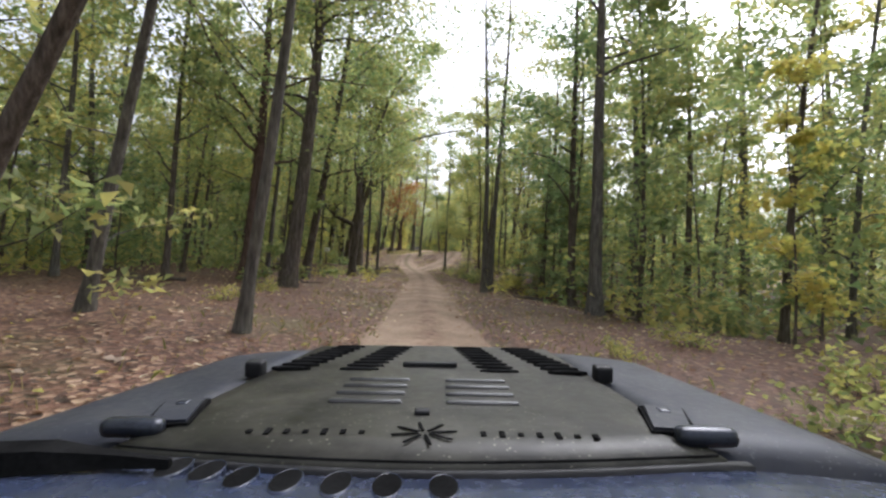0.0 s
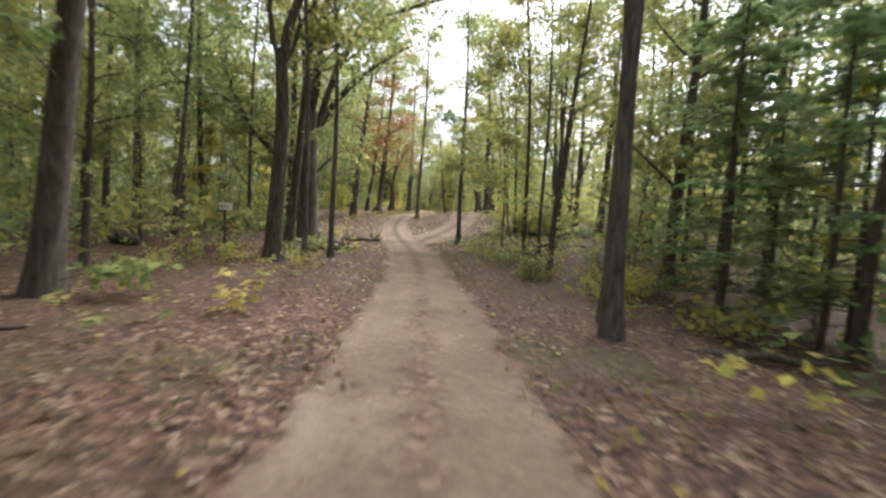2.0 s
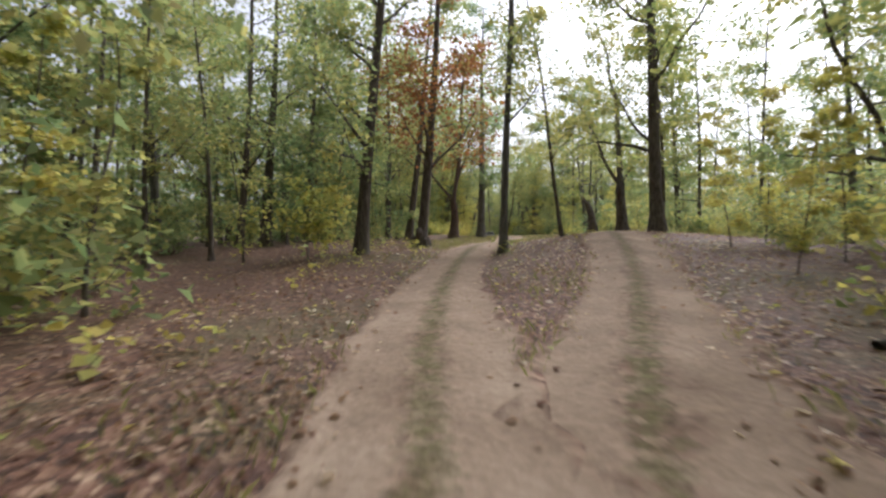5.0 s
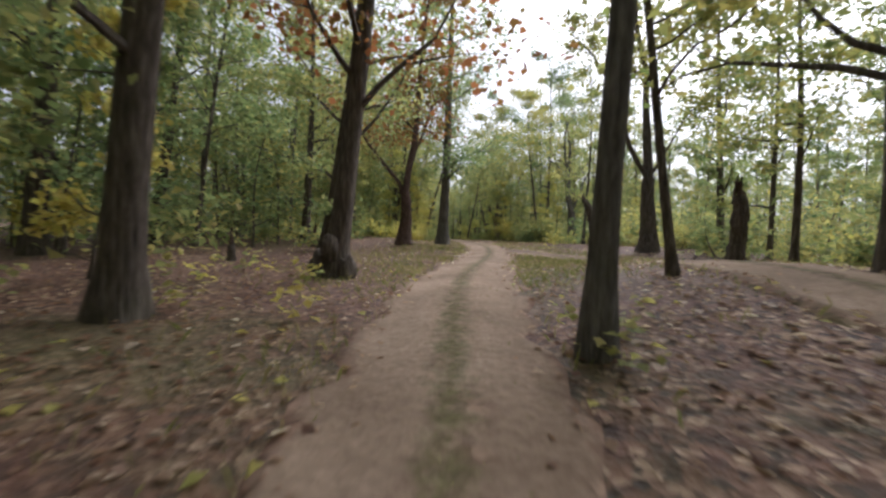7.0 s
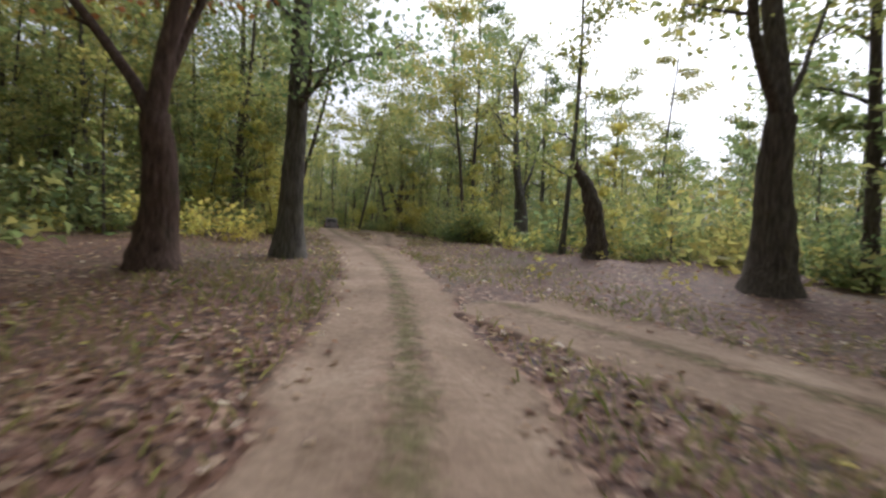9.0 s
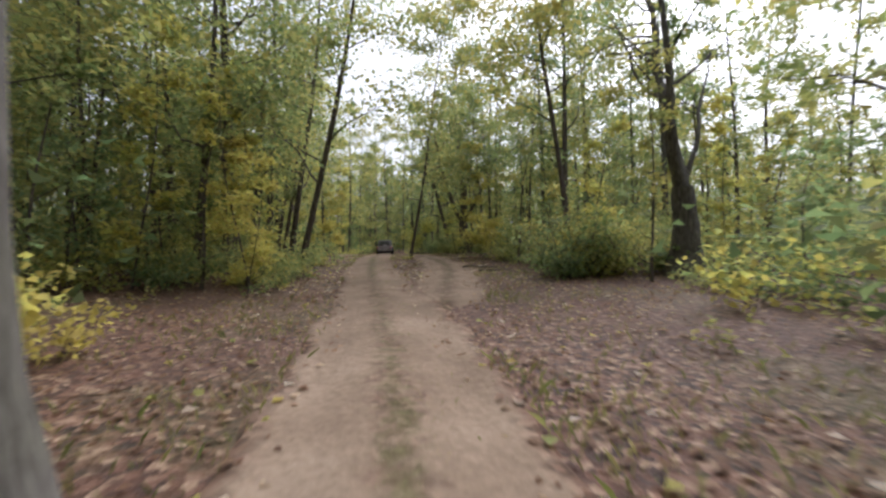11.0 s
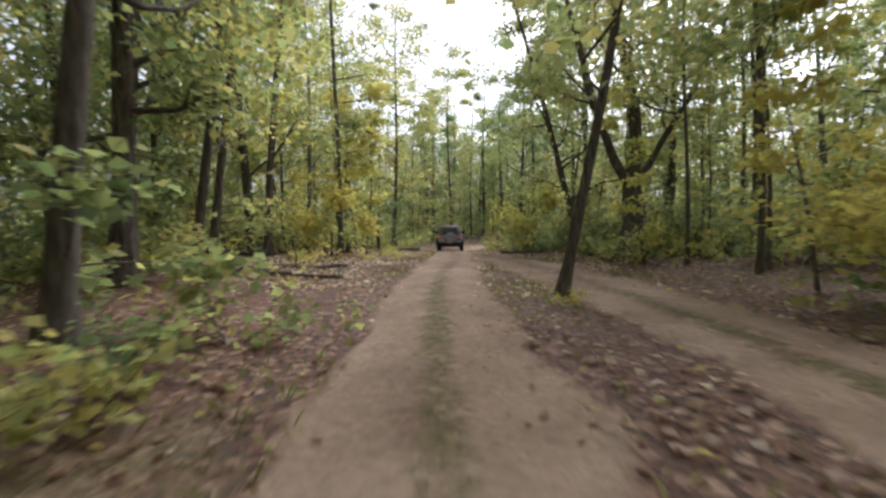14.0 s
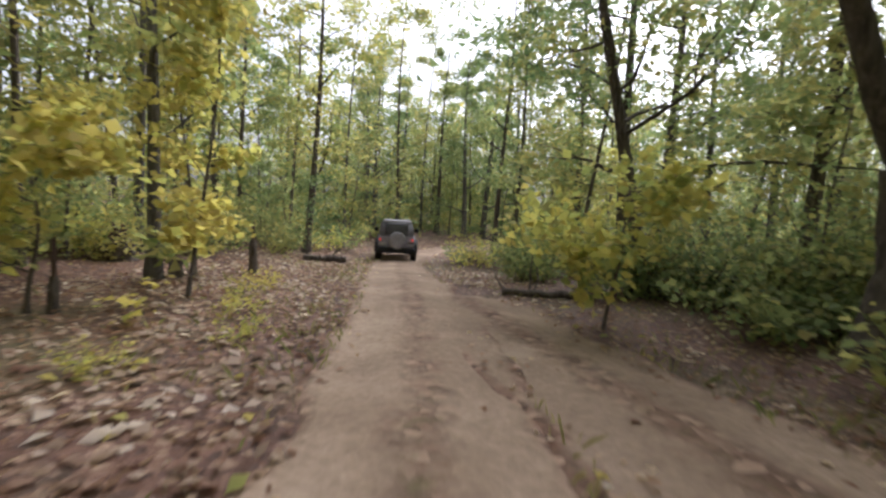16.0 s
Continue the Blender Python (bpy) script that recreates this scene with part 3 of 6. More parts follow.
SLIM_TREES = [
    (14.25, 43.6, 0.15, 20, -0.01, "green", GREY_BARK, "straight grey oak standing close to another"),
    (5.5, 50.0, 0.1, 15, 0.02, "lime", GREY_BARK, "slim grey tree among yellow saplings"),
    (14.1, 57.7, 0.1, 16, 0.0, "green", GREY_BARK, "slim straight tree on the leafy slope"),
    (14.7, 66.6, 0.24, 17, 0.09, "green", BARK, "dark oak leaning on the slope"),
    (17.6, 66.8, 0.26, 18, 0.05, "lime", BARK, "dark oak with yellowing leaves on the slope"),
    (19.7, 64.9, 0.16, 17, 0.0, "green", GREY_BARK, "slim straight grey tree on the slope"),
    (18.6, 58.4, 0.09, 14, 0.04, "green", BARK, "thin dark young tree"),
    (18.8, 54.3, 0.1, 14, -0.01, "green", BARK, "thin dark young tree"),
    (19.6, 53.4, 0.12, 16, 0.02, "lime", BARK, "slim tree in the hollow beside the track"),
    (16.2, 55.0, 0.07, 12, 0.0, "lime", BARK, "thin young tree with yellowing leaves"),
    (13.4, 55.6, 0.085, 14, -0.01, "green", GREY_BARK, "slim grey tree beside the hollow"),
    (-0.9, 60.3, 0.24, 19, 0.02, "green", BARK, "dark oak beside a leaning one"),
    (-2.1, 60.4, 0.27, 19, 0.02, "green", BARK, "thick dark oak in the shade behind an old oak"),
    (11.8, 64.2, 0.07, 14, -0.1, "lime", BARK, "thin leaning tree beside the side track"),
    (12.2, 64.4, 0.09, 15, -0.06, "lime", BARK, "thin tree leaning beside the side track"),
    (16.2, 68.3, 0.2, 15, 0.0, "lime", BARK, "dark oak above the leafy hollow"),
    (-9.7, 90.4, 0.24, 18, 0.02, "green", BARK, "dark oak in the shade of the wood"),
    (-11.0, 75.6, 0.2, 18, 0.12, "green", BARK, "dark oak leaning in the shade of the wood"),
    (-9.6, 79.4, 0.16, 18, 0.04, "green", BARK, "dark oak in the shade of the wood"),
    (-12.6, 83.4, 0.22, 18, 0.1, "green", BARK, "dark leaning oak deep in the wood"),
    (-15.9, 119.3, 0.24, 18, 0.07, "green", BARK, "dark oak behind leafy saplings"),
    (-15.6, 121.9, 0.13, 16, 0.14, "green", BARK, "thin leaning dark oak"),
    (1.6, 121.0, 0.08, 14, 0.0, "green", BARK, "thin dark tree by the bypass"),
    (-0.9, 123.2, 0.055, 11, 0.0, "green", BARK, "thin dark sapling by the bypass"),
    (-2.3, 124.6, 0.06, 11, 0.02, "lime", BARK, "thin dark sapling behind the bypass"),
    (2.0, 133.6, 0.1, 15, 0.0, "green", BARK, "slim dark tree in the wood"),
    (1.6, 131.1, 0.12, 15, 0.0, "green", BARK, "slim dark tree in the wood"),
    (-10.2, 106.6, 0.15, 16, 0.1, "green", BARK, "dark oak with a broad crown overhanging the thicket"),
    (-10.9, 114.6, 0.16, 17, 0.12, "green", BARK, "dark oak with a broad crown overhanging the thicket"),
    (2.6, 110.4, 0.13, 14, -0.08, "lime", BARK, "slim oak with a yellowing crown overhanging the bypass"),
    (-9.0, 147.5, 0.16, 17, 0.0, "green", BARK, "oak with a broad crown overhanging the bend"),
    (-17.5, 141.0, 0.16, 17, 0.06, "lime", BARK, "oak with a yellowing crown overhanging the bend"),
    (9.4, 24.5, 0.15, 10, 0.45, "green", BARK, "dark oak leaning far over towards the track"),
    (8.65, 27.3, 0.12, 15, 0.2, "green", GREY_BARK, "slender leaning oak at the edge of the wood"),
    (3.2, 35.0, 0.13, 15, 0.02, "green", BARK, "slim dark oak among fallen leaves"),
    (-0.6, 40.2, 0.1, 15, 0.09, "green", BARK, "thin leaning oak among fallen leaves"),
    (-3.6, 45.0, 0.13, 16, 0.05, "green", BARK, "slim dark oak in the wood"),
    (1.4, 45.9, 0.09, 15, 0.04, "green", BARK, "thin dark oak in the wood"),
    (-1.8, 52.6, 0.12, 16, 0.04, "green", BARK, "slim dark oak in the wood"),
    (18.7, 45.1, 0.12, 15, 0.0, "green", BARK, "slim dark tree beside a conifer"),
    (26.2, 53.2, 0.14, 16, 0.0, "green", BARK, "slim dark tree on lower ground"),
    (-8.0, 145.6, 0.12, 16, 0.03, "lime", BARK, "slim tree beside the track"),
    (-5.4, 141.0, 0.1, 15, 0.08, "lime", BARK, "slim leaning tree beside the track"),
    (-20.4, 145.0, 0.11, 16, 0.0, "lime", BARK, "slim tree with yellowing leaves"),
    (-18.6, 129.6, 0.09, 14, 0.0, "yellow", BARK, "thin tree with yellow leaves above leafy ground"),
]
STANDING = SOUTH_TREES + MIDDLE_TREES + NORTH_TREES + SLIM_TREES
for n, (x, y, r, h, lean, fol, bark, label) in enumerate(STANDING):
    rng = np.random.RandomState(100 + n)
    big = r > 0.18
    airy = (x > 12.5 and y < 76) or (x > -3 and y > 103)  # thin crowns on the side of the clearing
    over = "overhang" in label  # broad crowns that close over the track
    ob = make_tree("tree", r, h, rng, (lean, 0.02 * rng.randn()), 0.35 if big else 0.6, crown_from=0.48 if airy or (48 < y < 54 and x < 7) or y < 30 else (0.36 if y < 60 else 0.27) if big else 0.3,
                   spread_r=4.4 if over else (3.2 if airy else 5.8 if y < 60 else 4.2) if big else 2.4, leaves=5600 if over else (3000 if airy else 8500 if y < 60 else 4800 if x < -8 else 7000) if big else 2000 if airy else 3200, leaf=0.175 if big or over else 0.19, twigs=18 if big else 13, bark=bark,
                   foliage=fol, sprigs=0 if off_track(x, y)[0] < 4 else 3, simple=not (big or over))
    tagged(plant(ob, x, y), label, "tree", "trees along the track")
    if "burl" in label:  # swollen knees where the trunk meets the ground
        for k, (bx, by, bz, size) in enumerate(((-0.3, -0.2, 0.22, 0.26), (0.34, -0.12, 0.18, 0.24), (0.02, -0.3, 0.62, 0.22))):
            bm = bmesh.new()
            bmesh.ops.create_icosphere(bm, subdivisions=3, radius=size)
            for v in bm.verts:
                g = 1 + 0.45 * noise.noise(v.co / size * 1.3 + Vector((k * 7.0, 3.0, 1.0)))
                v.co = Vector((v.co.x * g * 0.8 + bx, v.co.y * g * 0.8 + by, v.co.z * g * 1.35 + bz))
            part("burl", bm, bark, ob)

# old forked trees: x, y, radius, fork height, limbs (dx, dy, dz, share, length), foliage, bark, label
FORKED_SOUTH = [
    (4.6, 49.6, 0.27, 6.4, [(-0.3, -0.1, 0.9, 0.5, 8), (0.06, 0.0, 1, 0.86, 11), (0.4, 0.4, 1, 0.4, 7)], "green", BARK, "thick dark oak with yellow saplings at its foot"),
    (2.3, 56.4, 0.43, 6.2, [(-0.12, 0.1, 1, 0.75, 12), (0.2, 0.0, 1, 0.6, 11), (-0.1, -0.3, 1, 0.4, 9)], "green", BARK, "old many-limbed oak with spreading dark branches"),
    (22.2, 46.7, 0.34, 5.2, [(-0.3, 0.0, 1, 0.6, 12), (0.06, 0.1, 1, 0.85, 14)], "green", GREY_BARK, "tall forked grey oak on lower ground"),
    (-4.3, 91.5, 0.36, 2.9, [(-0.5, -0.1, 1, 0.5, 8), (0.12, 0.0, 1, 0.8, 13), (-0.15, 0.4, 1, 0.45, 9)], "rust", RED_BARK, "red-barked forked oak with rusty leaves"),
    (8.5, 92.6, 0.42, 3.8, [(-0.72, -0.1, 1, 0.45, 9), (0.04, 0.1, 1, 0.85, 13), (0.5, 0.3, 1, 0.26, 7)], "lime", BARK, "broad old oak with forked limbs"),
]
FORKED_NORTH = [
    (5.5, 107.3, 0.42, 2.7, [(-0.7, -0.2, 1, 0.55, 9), (0.08, 0.0, 1, 0.75, 10), (0.3, 0.3, 1, 0.3, 7)], "lime", GREY_BARK, "old half-dead tree with two pale heavy limbs"),
    (-3.2, 128.1, 0.44, 2.6, [(-0.6, -0.1, 1, 0.6, 11), (0.06, 0.0, 1, 0.8, 13), (0.5, 0.2, 1, 0.4, 9)], "green", BARK, "old forked oak with knotted dark bark"),
    (16.4, 75.3, 0.26, 2.0, [(-0.25, 0.0, 1, 0.6, 12), (0.2, 0.1, 1, 0.7, 12), (0.4, -0.1, 1, 0.5, 10)], "lime", BARK, "many-stemmed tree in thin wood"),
]
FORKED = FORKED_SOUTH + FORKED_NORTH
for n, (x, y, r, fk, arms, fol, bark, label) in enumerate(FORKED):
    rng = np.random.RandomState(300 + n)
    ob = make_tree("tree", r, 16, rng, (0.01, 0), 0.2, fork=fk, forks=arms, spread_r=3.0, leaves=800 if "half-dead" in label else 5200, leaf=0.185, twigs=30, bark=bark, foliage=fol, sprigs=0, sides=12, limb_from=0.45 if y < 60 else 0.25)
    tagged(plant(ob, x, y), label, "tree", "old forked trees")
    if "many-limbed" in label:
        OLD_OAK = ob

PLACED = [(a[0], a[1]) for a in STANDING] + [(a[0], a[1]) for a in FORKED]

# ---------------------------------------------------------------- the wood behind: repeated trees, saplings and shrubs
protos, young, shrubs = [], [], []
for n, fol in enumerate(["green", "green", "green", "lime", "green", "deep", "green"]):
    rng = np.random.RandomState(500 + n)
    ob = make_tree("tree", 0.13 + 0.05 * (n % 3), 15 + 1.5 * (n % 4), rng, (0.03 * rng.randn(), 0.03 * rng.randn()), 0.5, crown_from=0.25, spread_r=3.3, leaves=3300, leaf=0.26, twigs=12, foliage=fol, bark=[BARK, GREY_BARK][n % 2], sprigs=2, sides=8, subs=1, simple=True)
    tagged(ob, {"green": "slender oak with green leaves in the wood", "lime": "slender oak turning yellow-green", "deep": "slender tree with deep green leaves", "rust": "slender oak with rusty leaves"}[fol], "tree", "trees of the wood")
    protos.append(ob)
for n, fol in enumerate(["green", "lime", "green", "yellow", "deep", "green", "green", "lime"]):
    rng = np.random.RandomState(600 + n)
    ob = make_tree("sapling", 0.035 + 0.012 * (n % 3), 4.5 + 0.9 * (n % 4), rng, (0.06 * rng.randn(), 0.06 * rng.randn()), 0.5, crown_from=0.15, spread_r=1.6, leaves=1300 if fol == "yellow" else 760, leaf=0.16 if fol == "yellow" else 0.15, twigs=11, foliage=fol, sides=5, subs=0)
    tagged(ob, {"green": "green leafy sapling in the understorey", "lime": "yellow-green sapling in the understorey", "yellow": "yellow-leaved sapling in the understorey", "deep": "deep green sapling in the understorey"}[fol], "sapling", "understorey saplings")
    young.append(ob)


def make_shrub(fol, rng, tall=1.0, leaves=290):
    """A bush of curved stems from one foot, with leaves round their upper halves."""
    root = new("shrub")
    lines, tips = [], []
    for k in range(8 if tall < 1.4 else 12):
        a = rng.rand() * 6.28
        b = limb((0.08 * math.cos(a), 0.08 * math.sin(a), -0.05), (math.cos(a) * 0.7, math.sin(a) * 0.7, 1), (0.7 + 0.7 * rng.rand()) * tall, 0.012 * tall, rng, 4, 0.22, -0.02)
        lines.append(b)
        tips += [b[2][0], b[3][0], b[4][0]] + ([b[1][0]] if tall > 1.4 else [])
    v, f = tubes(lines, 3)
    raw_mesh("stem", v, f, BARK, root, True)
    c = np.array(tips)[rng.randint(len(tips), size=leaves)] + rng.randn(leaves, 3) * np.array([0.16, 0.16, 0.1]) * tall
    c[:, 2] = np.abs(c[:, 2] - 0.06) + 0.06
    v, f = leaf_quads(c, 0.13, rng)
    raw_mesh("foliage", v, f, LEAVES[fol], root)
    return tagged(root, {"green": "low green leafy woodland shrub", "yellow": "low shrub with bright yellow leaves", "lime": "low shrub with yellow-green leaves", "deep": "low shrub with deep green leaves"}[fol], "shrub", "low shrubs")


for n, fol in enumerate(["green", "yellow", "lime", "green", "green", "deep", "green"]):
    shrubs.append(make_shrub(fol, np.random.RandomState(700 + n)))

SPOTS = []
TX, TY = MAIN[:, 0], MAIN[:, 1]
# stretches of open leaf floor beside the track: from y, to y, from, to (metres east of the track)
OPEN_FLOOR = [(15, 50, -11, 0), (15, 46, 0, 6), (50, 60, -5, 0), (60, 80, -6.5, 0), (80, 97, -8.5, 0), (60, 74, 0, 4), (84, 99, 0, 7.5), (98, 104, -3, 0), (121, 140, -8, 0), (94, 108, 0, 7), (108, 125, 0, 4.5)]


def on_open_floor(x, y):
    side = x - np.interp(y, TY, TX)
    return any(a < y < b and c < side < d for a, b, c, d in OPEN_FLOOR)


def free_spots(count, x0, x1, y0, y1, clear, gap, rng, thin=None, sparse=0.02):
    got = []
    tries = 0
    while len(got) < count and tries < count * 40:
        tries += 1
        x, y = x0 + (x1 - x0) * rng.rand(), y0 + (y1 - y0) * rng.rand()
        if off_track(x, y)[0] < clear:
            continue
        if on_open_floor(x, y) and rng.rand() > sparse:
            continue
        if thin and rng.rand() > thin(x, y):
            continue
        if any((x - a) ** 2 + (y - b) ** 2 < gap * gap for a, b in SPOTS + PLACED):
            continue
        got.append((x, y))
        SPOTS.append((x, y))
    return got


def openness(x, y):
    """The wood is thinner on the east side by the clearing."""
    return 0.3 if (3 < x < 40 and 74 < y < 150) or (14 < x < 30 and 38 < y < 70) else 1.0


rng = np.random.RandomState(11)
used = set()
# no chance trees here: round the signpost, and where the wood stands open
KEPT_OPEN = [(3.0, 49.6, 2.6), (-6.0, 76.0, 4.5), (-7.0, 85.0, 2.5), (-8.0, 93.5, 3.0), (-5.5, 97.0, 3.5), (2.5, 99.0, 4.0), (-7.5, 101.0, 3.0), (-13.0, 121.5, 2.6), (-11.4, 116.4, 1.9)]


def scatter(kinds, spots, rng, lo, hi):
    for i, (x, y) in enumerate(spots):
        k = rng.randint(len(kinds))
        s = lo + (hi - lo) * rng.rand()
        m = Matrix.Translation((x, y, land_at(x, y))) @ Matrix.Rotation(rng.rand() * 6.28, 4, "Z")
        if k not in used and kinds is protos:
            used.add(k)
            kinds[k].matrix_basis = m
            continue
        if any(math.hypot(x - a, y - b) < c for a, b, c in KEPT_OPEN):
            continue
        ob = copy_thing(kinds[k], m)
        ob.scale = (s, s, s)


slim = []
for n, fol in enumerate(["green", "lime", "green", "green", "deep"]):
    r2 = np.random.RandomState(540 + n)
    ob = make_tree("tree", 0.1 + 0.022 * n, 17 + n, r2, (0.05 * r2.randn(), 0.04 * r2.randn()), 0.6, crown_from=0.32, spread_r=4.6, leaves=5200, leaf=0.25, twigs=15, foliage=fol, bark=[BARK, GREY_BARK][n % 2], sprigs=0, sides=8, subs=1, simple=True)
    plant(ob, *free_spots(1, 0, 24, 34, 60, 6.5, 2.0, rng, None, 1.0)[0])
    tagged(ob, "tall slim tree with a high leafy crown beside the track", "tree", "trees along the track")
    slim.append(ob)
scatter(slim, free_spots(17, -14, 10, 22, 62, 6.8, 2.6, rng, None, 1.0), rng, 0.85, 1.1)
scatter(slim, free_spots(2, 22, 38, 24, 66, 8.0, 2.6, rng, None, 1.0), rng, 0.85, 1.1)
scatter(slim, free_spots(7, -22, -4, 100, 126, 6.0, 2.4, rng, None, 1.0), rng, 0.9, 1.1)
scatter(slim, free_spots(2, -1, 11, 109, 130, 5.5, 2.4, rng, None, 1.0), rng, 0.85, 1.05)
scatter(slim, free_spots(8, -26, 8, 128, 152, 6.5, 2.4, rng, None, 1.0), rng, 0.95, 1.2)
scatter(protos, free_spots(120, -24, 38, 20, 166, 6.5, 2.6, rng, openness), rng, 0.8, 1.15)
for kinds in (young, shrubs):
    for k, ob in enumerate(kinds):
        sp = free_spots(1, -12, 20, 30, 130, 4.0, 1.5, rng)[0]
        plant(ob, *sp)
scatter(young, free_spots(120, -22, 30, 26, 162, 3.8, 1.6, rng, openness), rng, 0.7, 1.3)
scatter(protos, free_spots(16, -24, 2, 150, 172, 4.0, 2.2, rng), rng, 0.9, 1.1)
scatter(young, free_spots(55, -22, 12, 98, 160, 3.3, 1.2, rng), rng, 0.5, 1.0)
scatter(young, free_spots(28, -16, -2, 99, 116, 3.3, 1.0, rng, None, 0.4), rng, 0.55, 1.1)
scatter(young, free_spots(12, 0, 14, 99, 124, 3.4, 1.2, rng, None, 0.05), rng, 0.6, 1.1)
scatter(protos, free_spots(5, -1, 12, 126, 150, 4.4, 2.0, rng), rng, 0.9, 1.1)
scatter([slim[0], slim[2], slim[4]], free_spots(11, -24, -7, 62, 100, 7.0, 2.4, rng), rng, 0.9, 1.1)
scatter([protos[3], protos[0], protos[4]], free_spots(18, -25, -13, 104, 145, 4.0, 2.0, rng, None, 0.1), rng, 0.9, 1.15)
scatter(young, free_spots(20, -34, -18, 118, 160, 3.0, 1.4, rng), rng, 0.8, 1.3)
scatter(shrubs, free_spots(95, -14, 24, 26, 150, 2.7, 0.8, rng), rng, 0.6, 1.2)
scatter(shrubs, free_spots(90, -20, 6, 96, 148, 2.5, 0.6, rng), rng, 0.7, 1.4)
scatter(shrubs, free_spots(50, -15, -4, 102, 116, 2.3, 0.6, rng, None, 0.5), rng, 0.6, 1.2)

# the depth of the wood: larger-leaved trees, joined
def mesh_arrays(me):
    co = np.empty(len(me.vertices) * 3, np.float32)
    me.vertices.foreach_get("co", co)
    lo = np.empty(len(me.loops), np.int32)
    me.loops.foreach_get("vertex_index", lo)
    return co.reshape(-1, 3), lo.reshape(len(me.polygons), -1)


curtain = free_spots(40, -36, 16, 147, 192, 5.0, 2.4, rng) + free_spots(14, -30, -12, 104, 142, 8.0, 2.4, rng) + free_spots(14, -32, -7, 28, 76, 9.0, 2.4, rng)
deep = free_spots(250, -62, 85, 10, 225, 11.0, 3.0, rng, openness)
bits = {}


def join_wood(ob, fol, places, rng, lo, hi):
    """Lays copies of a pattern tree into the joined meshes of the deep wood, and takes the pattern away."""
    got = [("bark" if c.name.split(".")[0] != "crown" else fol, *mesh_arrays(c.data)) for c in ob.children if not c.name.startswith("branchwork")]
    for o in (*ob.children, ob):
        bpy.data.objects.remove(o)
    for x, y in places:
        a, size = rng.rand() * 6.28, lo + (hi - lo) * rng.rand()
        turn = np.array([[math.cos(a), -math.sin(a), 0], [math.sin(a), math.cos(a), 0], [0, 0, 1]]) * size
        for key, co, fa in got:
            bits.setdefault(key, []).append((co @ turn.T + np.array([x, y, land_at(x, y)]), fa))


for n, fol in enumerate(["green", "lime", "green", "deep", "green"]):
    r2 = np.random.RandomState(560 + n)
    ob = make_tree("tree", 0.17, 15 + n, r2, (0.03 * r2.randn(), 0.03 * r2.randn()), 0.5, crown_from=0.1, spread_r=3.8, leaves=1150, leaf=0.54, twigs=9, foliage=fol, sprigs=2, sides=5, subs=0, simple=True)
    join_wood(ob, fol, deep[n::5], r2, 0.85, 1.25)
for n, fol in enumerate(["lime", "green", "lime"]):
    r2 = np.random.RandomState(580 + n)
    ob = make_tree("tree", 0.12, 13 + n, r2, (0.03 * r2.randn(), 0.03 * r2.randn()), 0.5, crown_from=0.08, spread_r=3.6, leaves=2100, leaf=0.36, twigs=14, foliage=fol, sprigs=3, sides=5, subs=0, simple=True)
    join_wood(ob, fol, curtain[n::3], r2, 0.8, 1.2)
for key, some in bits.items():
    start = np.cumsum([0] + [len(v) for v, _ in some])
    v = np.concatenate([v for v, _ in some])
    f = np.concatenate([f + k for (_, f), k in zip(some, start)])
    if key == "bark":
        tagged(raw_mesh("deep_wood_trunks", v, f, BARK, None, True), "dark trunks deep in the wood", "woods", kind="stuff")
    else:
        tagged(raw_mesh("deep_wood_leaves", v, f, LEAVES[key]), "leafy crowns deep in the wood, green to yellow-green", "woods", kind="stuff")

# undergrowth that closes the view between the trunks
for tone, count, seed in (("green", 520, 71), ("lime", 310, 72), ("deep", 210, 73)):
    rng = np.random.RandomState(seed)
    cen = []
    while len(cen) < count:
        x, y = -45 + 100 * rng.rand(), 18 + 175 * rng.rand()
        far = off_track(x, y)[0]
        if far < 6.0 or far > 32 or on_open_floor(x, y) or (tone == "lime" and x < -5 and 58 < y < 102):
            continue
        cen.append((x, y, land_at(x, y)))
    cen = np.repeat(np.array(cen), 150, 0)
    tall = np.repeat(0.5 + 3.6 * rng.rand(count) ** 1.4, 150)
    n = len(cen)
    c = cen + np.stack([rng.randn(n) * (0.5 + 0.22 * tall), rng.randn(n) * (0.5 + 0.22 * tall), 0.1 + tall * rng.rand(n)], 1)
    v, f = leaf_quads(c, 0.32, rng, 0.5, True)
    tagged(raw_mesh("undergrowth", v, f, LEAVES[tone]), "leafy undergrowth between the trunks of the wood", "undergrowth", kind="stuff")

# far woods: trunks and leaves that close the view
rng = np.random.RandomState(21)
a = rng.rand(420) * 6.28
d = 75 + 75 * rng.rand(420) ** 0.8
fx, fy = 4 + d * np.cos(a), 80 + d * np.sin(a) * 1.25
keep = off_track(fx, fy) > 12
fx, fy = fx[keep], fy[keep]
fz = land(fx, fy)
lines = []
for x, y, z in zip(fx, fy, fz):
    h = 13 + 7 * rng.rand()
    lx, ly = rng.randn(2) * 0.05
    lines.append([(np.array([x + lx * t, y + ly * t, z + t]), 0.2 * (1 - t / h * 0.85)) for t in (-0.4, 2, h * 0.5, h)])
v, f = tubes(lines, 5)
tagged(raw_mesh("far_trunks", v, f, BARK, None, True), "distant dark trunks of the wood", "woods", kind="stuff")
